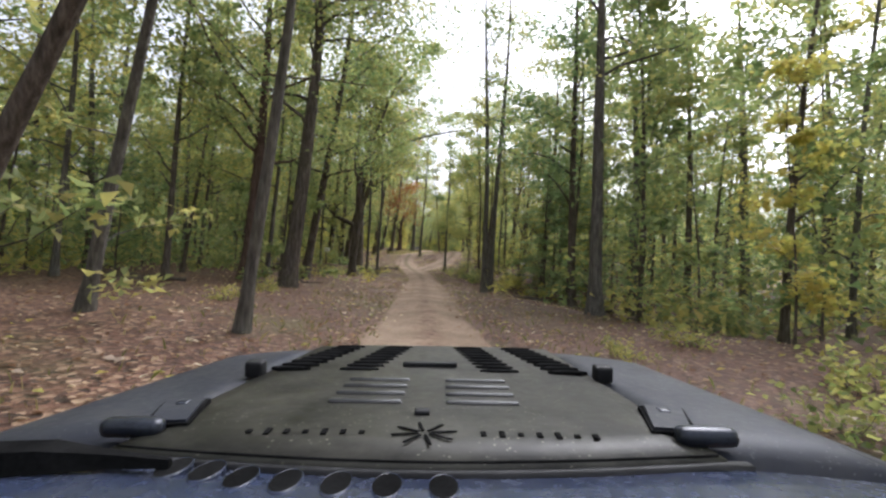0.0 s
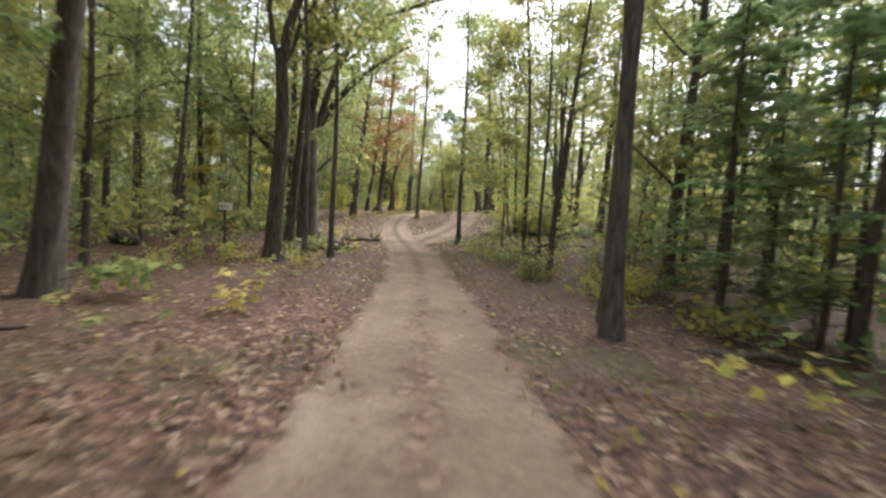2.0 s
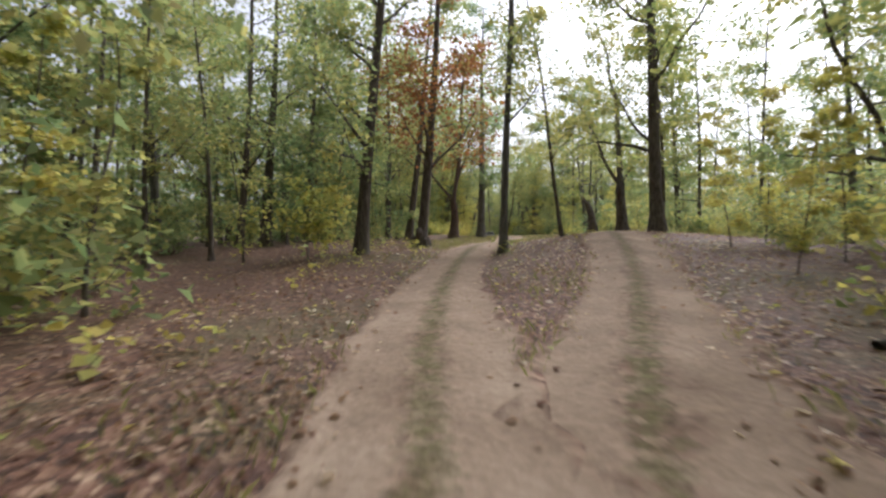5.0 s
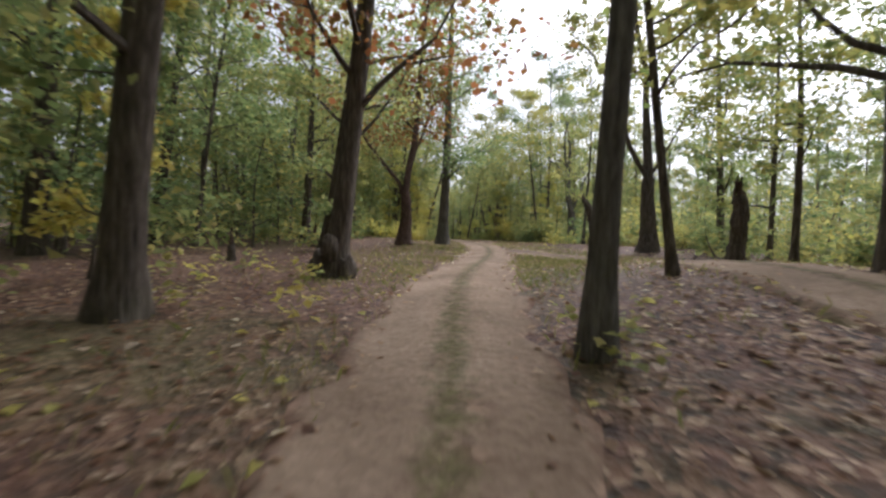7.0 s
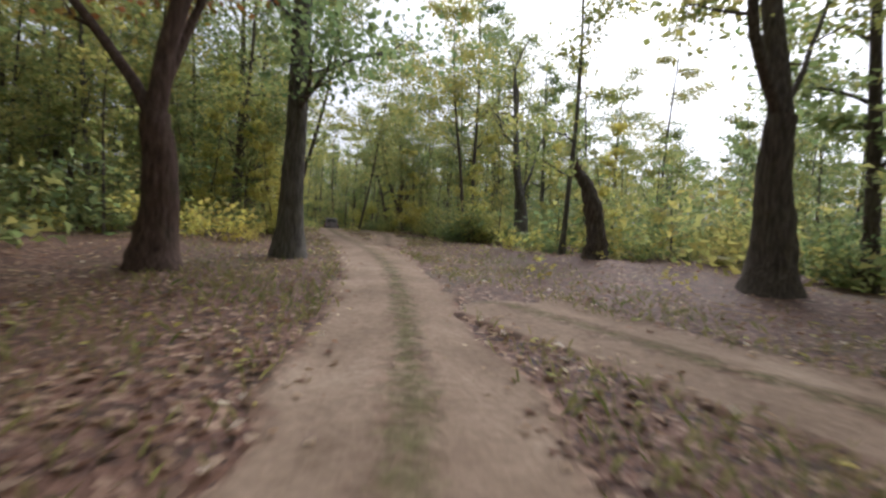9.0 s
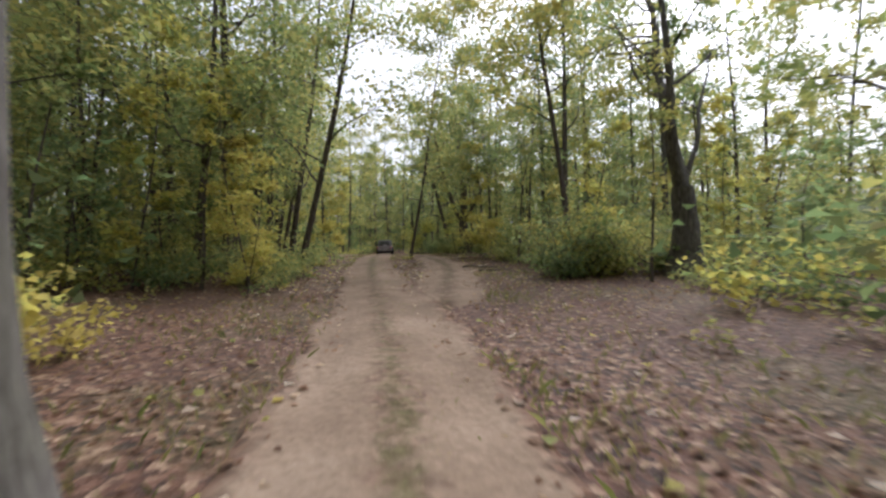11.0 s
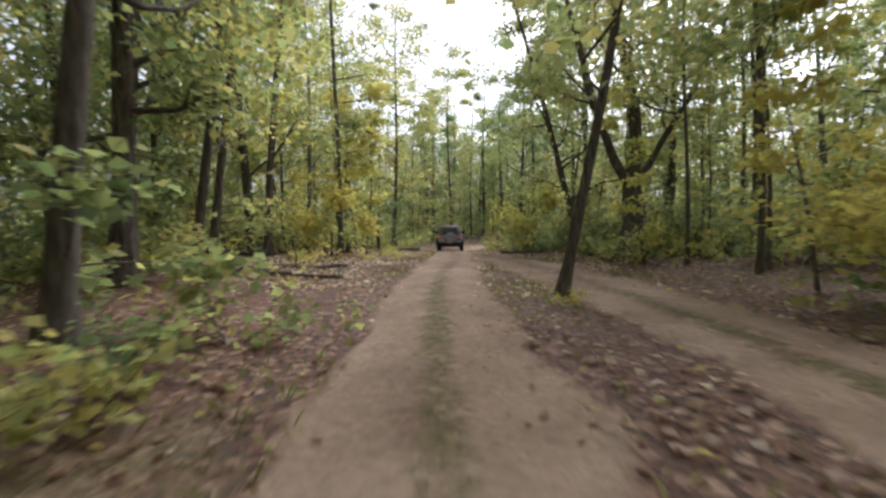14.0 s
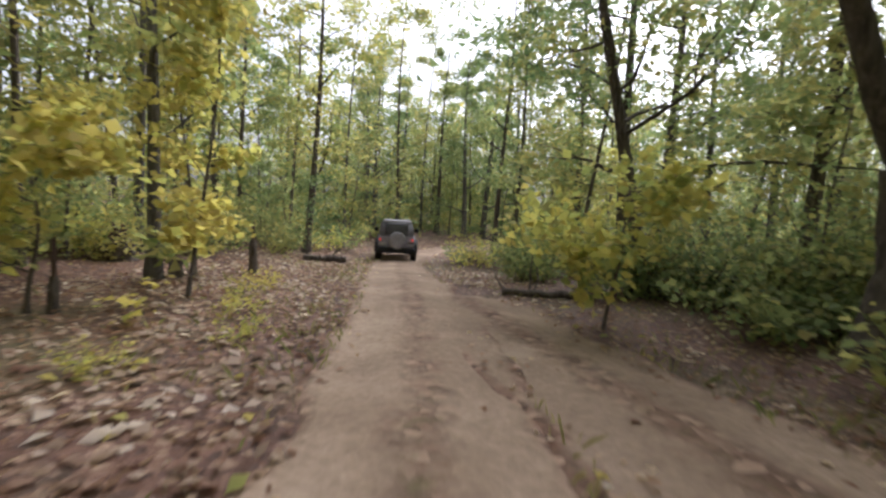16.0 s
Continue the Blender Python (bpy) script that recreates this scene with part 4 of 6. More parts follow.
for tone, count, seed in (("green", 44000, 31), ("lime", 17000, 32), ("deep", 13000, 33)):
    rng = np.random.RandomState(seed)
    k = rng.randint(len(fx), size=count)
    hh = 0.3 + 18 * rng.rand(count) ** 1.15
    c = np.stack([fx[k] + rng.randn(count) * 2.3, fy[k] + rng.randn(count) * 2.3, fz[k] + hh], 1)
    v, f = leaf_quads(c, 0.95, rng, 0.5, True)
    tagged(raw_mesh("far_woods", v, f, LEAVES[tone]), "distant leafy crowns and undergrowth of the wood", "woods", kind="stuff")

# ---------------------------------------------------------------- single plants that stand out
def lone(kind, x, y, size=1.0, turn=0.0, label=""):
    away = off_track(x, y)[0]
    if away < 1.9:
        return None
    ob = copy_thing(kind, Matrix.Translation((x, y, land_at(x, y))) @ Matrix.Rotation(turn, 4, "Z"))
    ob.scale = (size, size, size)
    return tagged(ob, label)


gold, bush, lime_bush = young[3], shrubs[1], shrubs[2]
# thickets that wall the bypass and the far bank
thick = np.random.RandomState(95)
TALL = [make_shrub(fol, np.random.RandomState(720 + n), 1.75, 720) for n, fol in enumerate(["green", "lime", "deep", "green", "yellow"])]
for ob, words in zip(TALL, ("tall green bush in a dense thicket", "tall yellow-green bush in a dense thicket", "tall deep green bush in a dense thicket", "tall green bush in a dense thicket", "tall bush with bright yellow leaves")):
    tagged(ob, words)
stands = []
for x0, x1, y0, y1, count, kinds in ((0.4, 7.5, 104.5, 119.0, 34, (0, 1, 2, 3, 3)), (-5.4, 1.5, 129.2, 134.5, 24, (0, 1, 2, 3)), (-15.5, -9.5, 134.5, 143.0, 18, (1, 3, 0, 4)), (-8.4, -4.0, 135.5, 146.0, 14, (0, 1, 3)), (-27.0, -17.5, 128.5, 147.0, 34, (1, 3, 3, 0)), (9.5, 15.5, 64.0, 76.0, 14, (1, 1, 0, 4)), (9.0, 16.0, 94.0, 104.0, 12, (0, 1, 2))):
    for _ in range(count):
        x, y = x0 + (x1 - x0) * thick.rand(), y0 + (y1 - y0) * thick.rand()
        size, turn, k = 0.7 + 0.45 * thick.rand(), thick.rand() * 6.28, kinds[thick.randint(len(kinds))]
        if off_track(x, y)[0] > 2.6 + 0.8 * size and math.hypot(x - 4.7, y - 105.6) > 2.0:
            stands.append((k, x, y, size, turn))
first = set()
for k, x, y, size, turn in stands:
    m = Matrix.Translation((x, y, land_at(x, y))) @ Matrix.Rotation(turn, 4, "Z")
    if k in first:
        ob = copy_thing(TALL[k], m)
    else:
        first.add(k)
        ob = TALL[k]
        ob.matrix_basis = m
    ob.scale = (size, size, size * (0.9 + 0.3 * abs(math.sin(x * 7.0 + y))))
for x, y, s, turn in ((11.0, 68.5, 0.6, 0.4), (12.6, 70.4, 0.7, 1.2), (10.8, 72.8, 0.6, 2.1), (13.8, 67.4, 0.55, 3.0), (12.2, 74.6, 0.75, 0.9), (-14.0, 79.4, 1.0, 1.9), (-13.6, 128.2, 1.05, 1.3), (-1.4, 120.0, 1.0, 2.0), (3.2, 122.5, 1.05, 0.9), (-15.2, 130.5, 1.1, 2.5), (-4.8, 74.5, 0.95, 0.2), (-3.4, 124.4, 0.7, 2.9), (7.6, 101.0, 0.8, 0.5), (-6.4, 103.5, 0.5, 0.1)):
    lone(gold, x, y, s, turn, "bright yellow sapling at the edge of the track")
BUSHES_SOUTH = [(14.9, 47.6, 0.9, 0), (15.4, 48.6, 0.8, 1), (15.2, 49.6, 0.7, 2), (4.2, 48.0, 0.6, 2), (7.7, 51.4, 0.6, 1), (-7.9, 105.9, 0.8, 0), (-10.5, 112.8, 0.8, 4), (-12.9, 122.6, 0.5, 1), (4.4, 101.4, 1.0, 3)]
BUSHES_GLADE = [(-5.9, 96.8, 1.2, 0), (-5.2, 97.6, 0.7, 1), (-6.8, 98.2, 0.9, 2), (-7.6, 97.0, 1.2, 4), (2.9, 109.4, 1.2, 0), (3.6, 108.8, 1.25, 1), (6.6, 105.0, 1.2, 2), (7.4, 104.2, 1.2, 3), (8.2, 101.6, 1.25, 5), (9.4, 100.4, 1.25, 0)]
BUSHES_NORTH = [(13.2, 49.9, 0.7, 2), (15.8, 49.0, 0.8, 1), (17.0, 45.5, 0.9, 0), (6.4, 48.2, 0.55, 4), (3.0, 46.6, 0.6, 2), (11.9, 53.4, 0.6, 3), (-11.5, 126.4, 0.32, 1), (-12.3, 127.6, 0.4, 2), (-12.0, 125.0, 0.3, 4), (-13.2, 129.6, 0.45, 0), (-12.4, 132.8, 0.5, 3), (-14.2, 124.2, 0.4, 5), (10.6, 55.6, 0.5, 2)]
for x, y, s, turn in BUSHES_SOUTH + BUSHES_NORTH + BUSHES_GLADE:
    lone(bush, x, y, s, turn, "low bush with yellow leaves beside the track")

for x, y, s, turn in ((19.3, 25.4, 0.6, 0.3), (20.6, 27.2, 0.8, 1.4), (18.0, 28.4, 0.45, 2.2), (19.6, 30.4, 0.7, 3.1), (9.4, 30.0, 0.5, 0.8), (8.2, 33.6, 0.6, 1.9)):
    lone(lime_bush, x, y, s, turn, "low shrub with yellow-green leaves by the track")
low_gold = make_tree("sapling", 0.035, 2.3, np.random.RandomState(650), (0.05, 0), 0.3, crown_from=0.3, spread_r=1.8, leaves=1200, leaf=0.17, twigs=10, foliage="yellow", sides=5, subs=1)
tagged(plant(low_gold, -6.8, 128.9), "low spreading sapling with bright yellow drooping leaves", "sapling", "understorey saplings")
for x, y, s, turn in ((-1.2, 118.6, 0.9, 1.0), (-14.6, 126.5, 1.0, 0.5), (-2.3, 69.7, 1.0, 2.0)):
    lone(low_gold, x, y, s, turn, "spreading sapling with bright yellow leaves beside the track")
tiny = copy_thing(bush, Matrix.Translation((-5.5, 118.25, land_at(-5.5, 118.25))))
tiny.scale = (0.3, 0.3, 0.3)
tagged(tiny, "small yellow sprout at the foot of a leaning trunk")

for x, y, s, turn in ((-10.2, 80.5, 1.5, 0.3), (-11.8, 83.0, 1.6, 1.2), (-9.8, 86.0, 1.4, 2.4), (-13.0, 87.5, 1.7, 3.3), (-14.5, 81.0, 1.7, 4.0), (-11.5, 90.5, 1.6, 5.0), (-16.0, 85.0, 1.8, 0.8), (-9.6, 77.6, 1.3, 1.7), (-12.6, 75.0, 1.5, 2.8)):
    lone(young[4], x, y, s, turn, "tall deep green sapling in the shade of the wood")

for x, y, s, turn in ((17.0, 54.2, 1.2, 0.4), (20.2, 56.5, 1.4, 1.3), (22.3, 53.2, 1.5, 2.2), (18.4, 58.2, 1.3, 3.4), (21.6, 60.0, 1.5, 4.1), (15.9, 52.4, 0.9, 5.2)):
    lone(young[int(turn) % 3], x, y, s, turn, "leafy sapling on lower ground beside the track")

# seedlings: a few thin stems with broad autumn leaves, knee high
def seedling(fol, stems, leaves, rng):
    root = new("seedling")
    for k in range(stems):
        a = 6.28 * k / stems + rng.rand()
        b = limb((0.05 * math.cos(a), 0.05 * math.sin(a), -0.04), (0.45 * math.cos(a), 0.45 * math.sin(a), 1), 0.35 + 0.4 * rng.rand(), 0.006, rng, 4, 0.2, 0.0)
        v, f = tubes([b], 3)
        raw_mesh("stem", v, f, BARK, root, True)
        tips = np.array([b[2][0], b[3][0], b[4][0], b[4][0]])
        c = tips[rng.randint(4, size=leaves)] + rng.randn(leaves, 3) * np.array([0.08, 0.08, 0.05])
        c[:, 2] = np.maximum(c[:, 2], 0.08)
        v, f = leaf_quads(c, 0.15, rng, 0.7)
        tagged(raw_mesh("leafage", v, f, LEAVES[fol], root), kind="stuff")
    return tagged(root, {"yellow": "knee-high seedling with broad bright yellow leaves", "lime": "knee-high seedling with yellow-green leaves", "green": "knee-high green seedling among fallen leaves"}[fol], "seedling", "seedlings by the track")


SPROUTS = [seedling(fol, 2 + n % 3, 9, np.random.RandomState(1500 + n)) for n, fol in enumerate(["yellow", "yellow", "lime", "green", "yellow", "lime", "green"])]
SPROUT_SPOTS = [(5.4, 47.6), (3.4, 49.3), (3.9, 49.0), (5.2, 49.8), (3.9, 51.3), (3.9, 53.0), (6.0, 52.4), (5.6, 53.9), (14.0, 52.9), (13.8, 50.6), (17.1, 53.5), (17.9, 56.5), (11.3, 55.2),
                (4.2, 51.4), (4.5, 51.9), (4.6, 52.8), (5.5, 52.9), (6.1, 53.0), (4.5, 53.8), (13.1, 55.8), (12.9, 54.3), (13.0, 56.6), (3.0, 55.6), (1.1, 58.2), (3.6, 57.3), (2.8, 58.4), (1.8, 60.2), (10.3, 62.1), (12.3, 63.2),
                (-1.1, 68.3), (0.2, 69.0), (-0.4, 67.2), (0.6, 65.4), (-3.2, 72.2), (-3.0, 71.6), (-1.0, 70.5), (-0.8, 68.9), (-7.4, 71.9), (0.2, 73.1), (3.9, 72.0), (4.2, 72.9), (8.9, 72.8), (-1.7, 73.2), (-3.1, 75.4), (-2.6, 76.6), (-3.5, 76.9), (-1.8, 76.9), (-1.1, 75.9), (-3.0, 74.2), (-4.3, 75.0), (-1.4, 48.7), (4.7, 50.4), (4.3, 49.0), (15.5, 49.9), (14.7, 47.2), (14.9, 48.5), (15.0, 49.3), (15.3, 47.8), (14.6, 50.3), (16.0, 49.0)]
rng = np.random.RandomState(77)
for lo, hi, count in ((40, 63, 46), (63, 100, 22), (100, 146, 40)):
    got = 0
    while got < count:
        x, y = -16 + 34 * rng.rand(), lo + (hi - lo) * rng.rand()
        if 2.7 < off_track(x, y)[0] < 7.5:
            SPROUT_SPOTS.append((x, y))
            got += 1
for k, (x, y) in enumerate(SPROUT_SPOTS):
    ob = SPROUTS[k] if k < len(SPROUTS) else copy_thing(SPROUTS[rng.randint(len(SPROUTS))], Matrix())
    plant(ob, x, y, rng.rand() * 6.28, 0.6 + 0.6 * rng.rand())

# young conifers with dense drooping sprays
def conifer(height, rng):
    root = new("young_conifer")
    trunk = [(np.array([0.03 * math.sin(z), 0.02 * math.cos(z), z]), 0.07 * (1 - z / height) + 0.008) for z in np.linspace(-0.2, height, 14)]
    lines, cen = [], []
    for k in range(46):
        z = 0.5 + (height - 0.7) * (k + rng.rand()) / 46
        reach = 0.4 + 2.5 * (1 - z / height) * (0.65 + 0.55 * rng.rand())
        a = rng.rand() * 6.28
        b = limb((0, 0, z), (math.cos(a), math.sin(a), 0.12), reach, 0.014, rng, 4, 0.1, -0.09)
        lines.append(b)
        for f in np.linspace(0.25, 1, 16):
            p, _ = at_line(b, f)
            for _ in range(4):
                cen.append(p + rng.randn(3) * np.array([0.13, 0.13, 0.04]))
    v1, f1 = tubes([trunk], 7)
    v2, f2 = tubes(lines, 4)
    raw_mesh("trunk", v1, f1, BARK, root, True)
    tagged(raw_mesh("branchwork", v2, f2, BARK, root, True), kind="stuff")
    v, f = leaf_quads(np.array(cen), 0.16, rng, 0.8)
    raw_mesh("crown", v, f, SOFT, root)
    return tagged(root, "young conifer with dense drooping green sprays", "conifer", "young conifers")


for n, (x, y, h) in enumerate(((17.4, 47.6, 9.0), (18.6, 45.9, 9.5), (19.3, 49.4, 9.5), (18.0, 48.9, 8.0), (19.9, 47.2, 8.5))):
    plant(conifer(h, np.random.RandomState(800 + n)), x, y)

# heavy bent limbs of the old oak, and the leaning oak behind it
def bent_limb(name, root, points, twigs, leaves, seed, f0=0.4, tone="green"):
    """A stout stem through the given points (x, y, z, radius), with twigs and leaves on its outer part."""
    rg = np.random.RandomState(seed)
    lines, tips = [[(np.array(p[:3]), p[3]) for p in points]], []
    for k in range(twigs):
        p, pr = at_line(lines[0], f0 + (0.99 - f0) * (k + rg.rand()) / twigs)
        a = rg.rand() * 6.28
        b = limb(p, (math.cos(a), math.sin(a), 0.5), 1.4 + 1.2 * rg.rand(), max(0.012, min(0.05, pr * 0.4)), rg, 4)
        lines.append(b)
        tips += [b[2][0], b[3][0], b[4][0]]
    v, f = tubes(lines[:1], 10, 0.05, seed)
    raw_mesh(name, v, f, BARK, root, True)
    v, f = tubes(lines[1:], 4, 0.03, seed)
    tagged(raw_mesh("branchwork", v, f, BARK, root, True), kind="stuff")
    v, f = leaf_quads(np.array(tips)[rg.randint(len(tips), size=leaves)] + rg.randn(leaves, 3) * np.array([0.6, 0.6, 0.3]), 0.2, rg)
    raw_mesh("crown", v, f, LEAVES[tone], root)


bent_limb("limb", OLD_OAK, [(-0.1, 0.1, 3.1, 0.2), (-0.9, 0.25, 3.75, 0.19), (-2.2, 0.5, 4.25, 0.17), (-3.6, 0.9, 5.3, 0.14), (-4.8, 1.1, 7.0, 0.11), (-5.8, 1.2, 9.2, 0.06)], 8, 900, 41, 0.5)
bent_limb("limb", OLD_OAK, [(-0.1, 0.1, 3.8, 0.2), (-0.05, 0.6, 5.2, 0.19), (0.25, 0.9, 6.7, 0.17), (0.8, 1.0, 8.4, 0.15), (1.7, 1.1, 10.0, 0.13), (3.3, 1.1, 11.0, 0.11), (5.4, 1.2, 11.6, 0.08), (8.0, 1.3, 12.1, 0.03)], 10, 900, 42, 0.5)
leaner = new("tree")
bent_limb("trunk", leaner, [(0, 0, -0.25, 0.36), (0.03, 0, 0.3, 0.27), (0.12, 0, 1.9, 0.23), (0.4, 0.05, 3.6, 0.21), (0.92, 0.1, 5.3, 0.19), (1.75, 0.15, 6.9, 0.17), (2.9, 0.3, 8.2, 0.14), (4.4, 0.4, 9.4, 0.1), (6.2, 0.6, 10.4, 0.05)], 13, 1500, 43, 0.5)
bent_limb("limb", leaner, [(0.25, 0.02, 2.6, 0.09), (0.9, -0.1, 3.1, 0.075), (1.7, -0.1, 3.9, 0.06), (2.5, -0.2, 4.5, 0.03)], 3, 160, 44, 0.6)
tagged(plant(leaner, 0.05, 59.3), "dark oak that leans far out over the track", "tree", "trees along the track")

# small trail signs on posts
SIGN_FACE, SIGN_BAR = material("white_sign_face", 0.5), material("dark_sign_bars", 0.6)
for m_, tone_a, tone_b in ((SIGN_FACE, (0.72, 0.72, 0.7), (0.86, 0.86, 0.84)), (SIGN_BAR, (0.06, 0.05, 0.05), (0.12, 0.1, 0.1))):
    spots_ = tex(m_[1], m_[2], "ShaderNodeTexNoise", 14.0, m_[1].new("ShaderNodeTexCoord").outputs["Object"], Detail=5.0)
    r_ = ramp(m_[1], [(0.35, tone_a), (0.6, tone_b)])
    m_[2].new(spots_.outputs[0], r_.inputs[0])
    m_[2].new(r_.outputs[0], m_[3].inputs["Base Color"])


def trail_sign(x, y, top, width, height, facing, tilt, label):
    root_ob = new("trail_sign")
    v_, f_ = tubes([[(np.array([0.01 * math.sin(3 * z), 0, z]), 0.045) for z in np.linspace(-0.3, top, 7)]], 8, 0.06, 5)
    raw_mesh("post", v_, f_, BARK, root_ob, True)
    bm_ = a_box(-width / 2, -0.075, -height / 2, width / 2, -0.06, height / 2, 0.004)
    board = part("board", bm_, SIGN_FACE[0], root_ob, "white sign board", False)
    for z_, w_ in ((0.2, 0.72), (-0.02, 0.5), (-0.24, 0.62)):
        bar = a_box(-width * w_ / 2, -0.079, (z_ - 0.035) * height, width * w_ / 2, -0.0755, (z_ + 0.035) * height)
        part("lettering_bar", bar, SIGN_BAR[0], board, "dark unreadable lettering", False)
    board.matrix_basis = Matrix.Translation((0, 0, top - height * 0.6)) @ Matrix.Rotation(tilt, 4, "Y")
    tagged(plant(root_ob, x, y, facing), label, "sign", "trail signs")


trail_sign(2.35, 50.2, 1.85, 0.42, 0.25, 0.93, 0.03, "small white trail sign on a dark post in the wood")
trail_sign(16.2, 54.5, 1.45, 0.46, 0.2, -0.3, -0.15, "small tilted white trail sign on a wooden post")

# leaning dead stem, broken stump
def dead_stem(points, sides=11, seed=0):
    root_ob = new("dead_tree")
    p = np.array(points)
    t = np.linspace(0, len(p) - 1, 3 * len(p))
    fine = np.stack([np.interp(t, np.arange(len(p)), p[:, k]) for k in range(4)], 1)
    v_, f_ = tubes([[(q[:3], q[3]) for q in fine]], sides + 7, 0.1, seed)
    raw_mesh("trunk", v_, f_, BARK, root_ob, True)
    rg = np.random.RandomState(seed)
    top, tr = np.array(points[-1][:3]), points[-1][3]
    spl = [[(top + rg.randn(3) * tr * 0.45, tr * 0.35), (top + np.array([rg.randn() * tr * 0.4, rg.randn() * tr * 0.4, 0.12 + 0.4 * rg.rand()]), 0.015)] for _ in range(11)]
    v_, f_ = tubes(spl, 4)
    raw_mesh("broken_top", v_, f_, RED_BARK, root_ob)
    return root_ob


tagged(plant(dead_stem([(0, 0, -0.2, 0.5), (0, 0, 0.25, 0.36), (0.0, 0, 0.7, 0.31), (-0.08, 0.04, 1.2, 0.29), (-0.2, 0, 1.7, 0.27), (-0.36, 0.03, 2.2, 0.24), (-0.58, 0.03, 2.6, 0.19), (-0.78, 0.05, 2.85, 0.13)], seed=3), 6.4, 97.7), "leaning dead trunk broken off at the top", "dead tree")
tagged(plant(dead_stem([(0, 0, -0.2, 0.27), (0, 0, 0.2, 0.2), (0.05, 0.03, 0.6, 0.175), (0.02, 0, 0.95, 0.185), (0.08, 0, 1.25, 0.16), (0.03, 0, 1.5, 0.165), (0.0, 0, 1.62, 0.13)], seed=4), 7.9, 80.2), "broken dead stump with a splintered top", "dead tree")


def stump(x, y, height, r, seed, label):
    rg = np.random.RandomState(seed)
    pts = [(0, 0, -0.15, r * 1.5), (0, 0, height * 0.15, r * 1.15), (0.1 * r, 0, height * 0.5, r), (0.2 * r, 0.1 * r, height * 0.85, r * 0.95), (0.2 * r, 0, height, r * 0.7)]
    ob = dead_stem(pts, 10, seed)
    tagged(plant(ob, x, y, rg.rand() * 6.28), label, "stump", "broken stumps")


for n, (x, y, height, r) in enumerate(((-18.6, 132.0, 0.5, 0.36), (-14.6, 131.8, 0.85, 0.09), (-15.5, 130.3, 0.4, 0.13), (-14.3, 126.6, 0.5, 0.06), (-7.2, 87.0, 0.6, 0.16), (-4.9, 78.4, 0.45, 0.1), (-14.2, 120.5, 0.4, 0.08))):
    stump(x, y, height, r, 960 + n, "dark rotten stump among fallen leaves" if r > 0.1 else "thin broken snag standing in fallen leaves")


def log(x, y, length, r, turn, seed, label):
    rg = np.random.RandomState(seed)
    pts = [(np.array([t, 0.06 * rg.randn(), r * 0.75 + 0.03 * rg.randn()]), r * (1.05 - 0.3 * abs(t) / length)) for t in np.linspace(-length / 2, length / 2, 8)]
    lines = [pts]
    for k in range(4):
        p, pr = at_line(pts, rg.rand())
        lines.append(limb(p, (rg.randn() * 0.6, rg.randn(), 0.5), 0.5 + 0.8 * rg.rand(), pr * 0.35, rg, 4))
    v_, f_ = tubes(lines, 8, 0.07, seed)
    ob = raw_mesh("fallen_log", v_, f_, BARK, None, True)
    tagged(plant(ob, x, y, turn), label, "log", "fallen logs")


LOGS_A = [(16.0, 43.7, 3.0, 0.07, 0.1), (-7.5, 132.0, 1.9, 0.09, 0.1), (-15.0, 137.2, 1.5, 0.13, 0.3), (4.7, 57.4, 1.9, 0.11, 0.55), (3.6, 55.5, 2.4, 0.07, 0.35), (-13.0, 119.8, 2.6, 0.07, 0.25), (-11.6, 120.5, 2.0, 0.05, 0.1), (-12.6, 122.2, 2.2, 0.06, 0.45), (20.2, 40.0, 2.6, 0.06, 0.2), (9.0, 84.0, 3.2, 0.1, 0.12), (5.0, 54.0, 2.2, 0.08, 0.8), (3.4, 54.8, 3.0, 0.08, 0.3), (19.0, 42.0, 4.2, 0.06, 0.25), (17.8, 40.2, 3.0, 0.04, -0.3), (2.5, 34.5, 3.6, 0.07, 0.2)]
LOGS_B = [(-1.0, 112.4, 1.7, 0.05, -0.35), (-0.3, 110.6, 1.3, 0.04, 0.3), (-16.5, 123.5, 2.6, 0.12, 0.5), (6.1, 40.0, 1.8, 0.04, 0.5), (11.0, 63.6, 2.2, 0.06, 0.2), (14.4, 60.5, 3.4, 0.08, 0.15), (-1.5, 50.0, 0.9, 0.2, 0.3)]
for n, (x, y, length, r, turn) in enumerate(LOGS_A + LOGS_B):
    log(x, y, length, r, turn, 900 + n, "fallen dark branch lying in brown leaves" if r < 0.1 else "fallen log with dark bark in brown leaves")


STONE = paint("weathered_grey_stone", (0.3, 0.285, 0.26), 0.85, 0.0, 0.3, 9.0, 0.2, 0.4)


def stone(x, y, size, seed):
    rg = np.random.RandomState(seed)
    bm = bmesh.new()
    bmesh.ops.create_icosphere(bm, subdivisions=3, radius=size)
    shift = Vector(rg.rand(3) * 20)
    for v_ in bm.verts:
        k = 1 + 0.35 * noise.noise(v_.co / size * 1.1 + shift) + 0.12 * noise.noise(v_.co / size * 3 + shift)
        v_.co = Vector((v_.co.x * k * 1.25, v_.co.y * k, v_.co.z * k * 0.62))
    ob = part("stone", bm, STONE)
    tagged(plant(ob, x, y, rg.rand() * 6.28, 1.0, -0.2 * size), "weathered pale grey stone half sunk in leaves", "stone", "stones by the track")


for n, (x, y, size) in enumerate(((2.7, 55.0, 0.24), (4.5, 54.9, 0.14), (3.2, 54.5, 0.11))):
    stone(x, y, size, 980 + n)

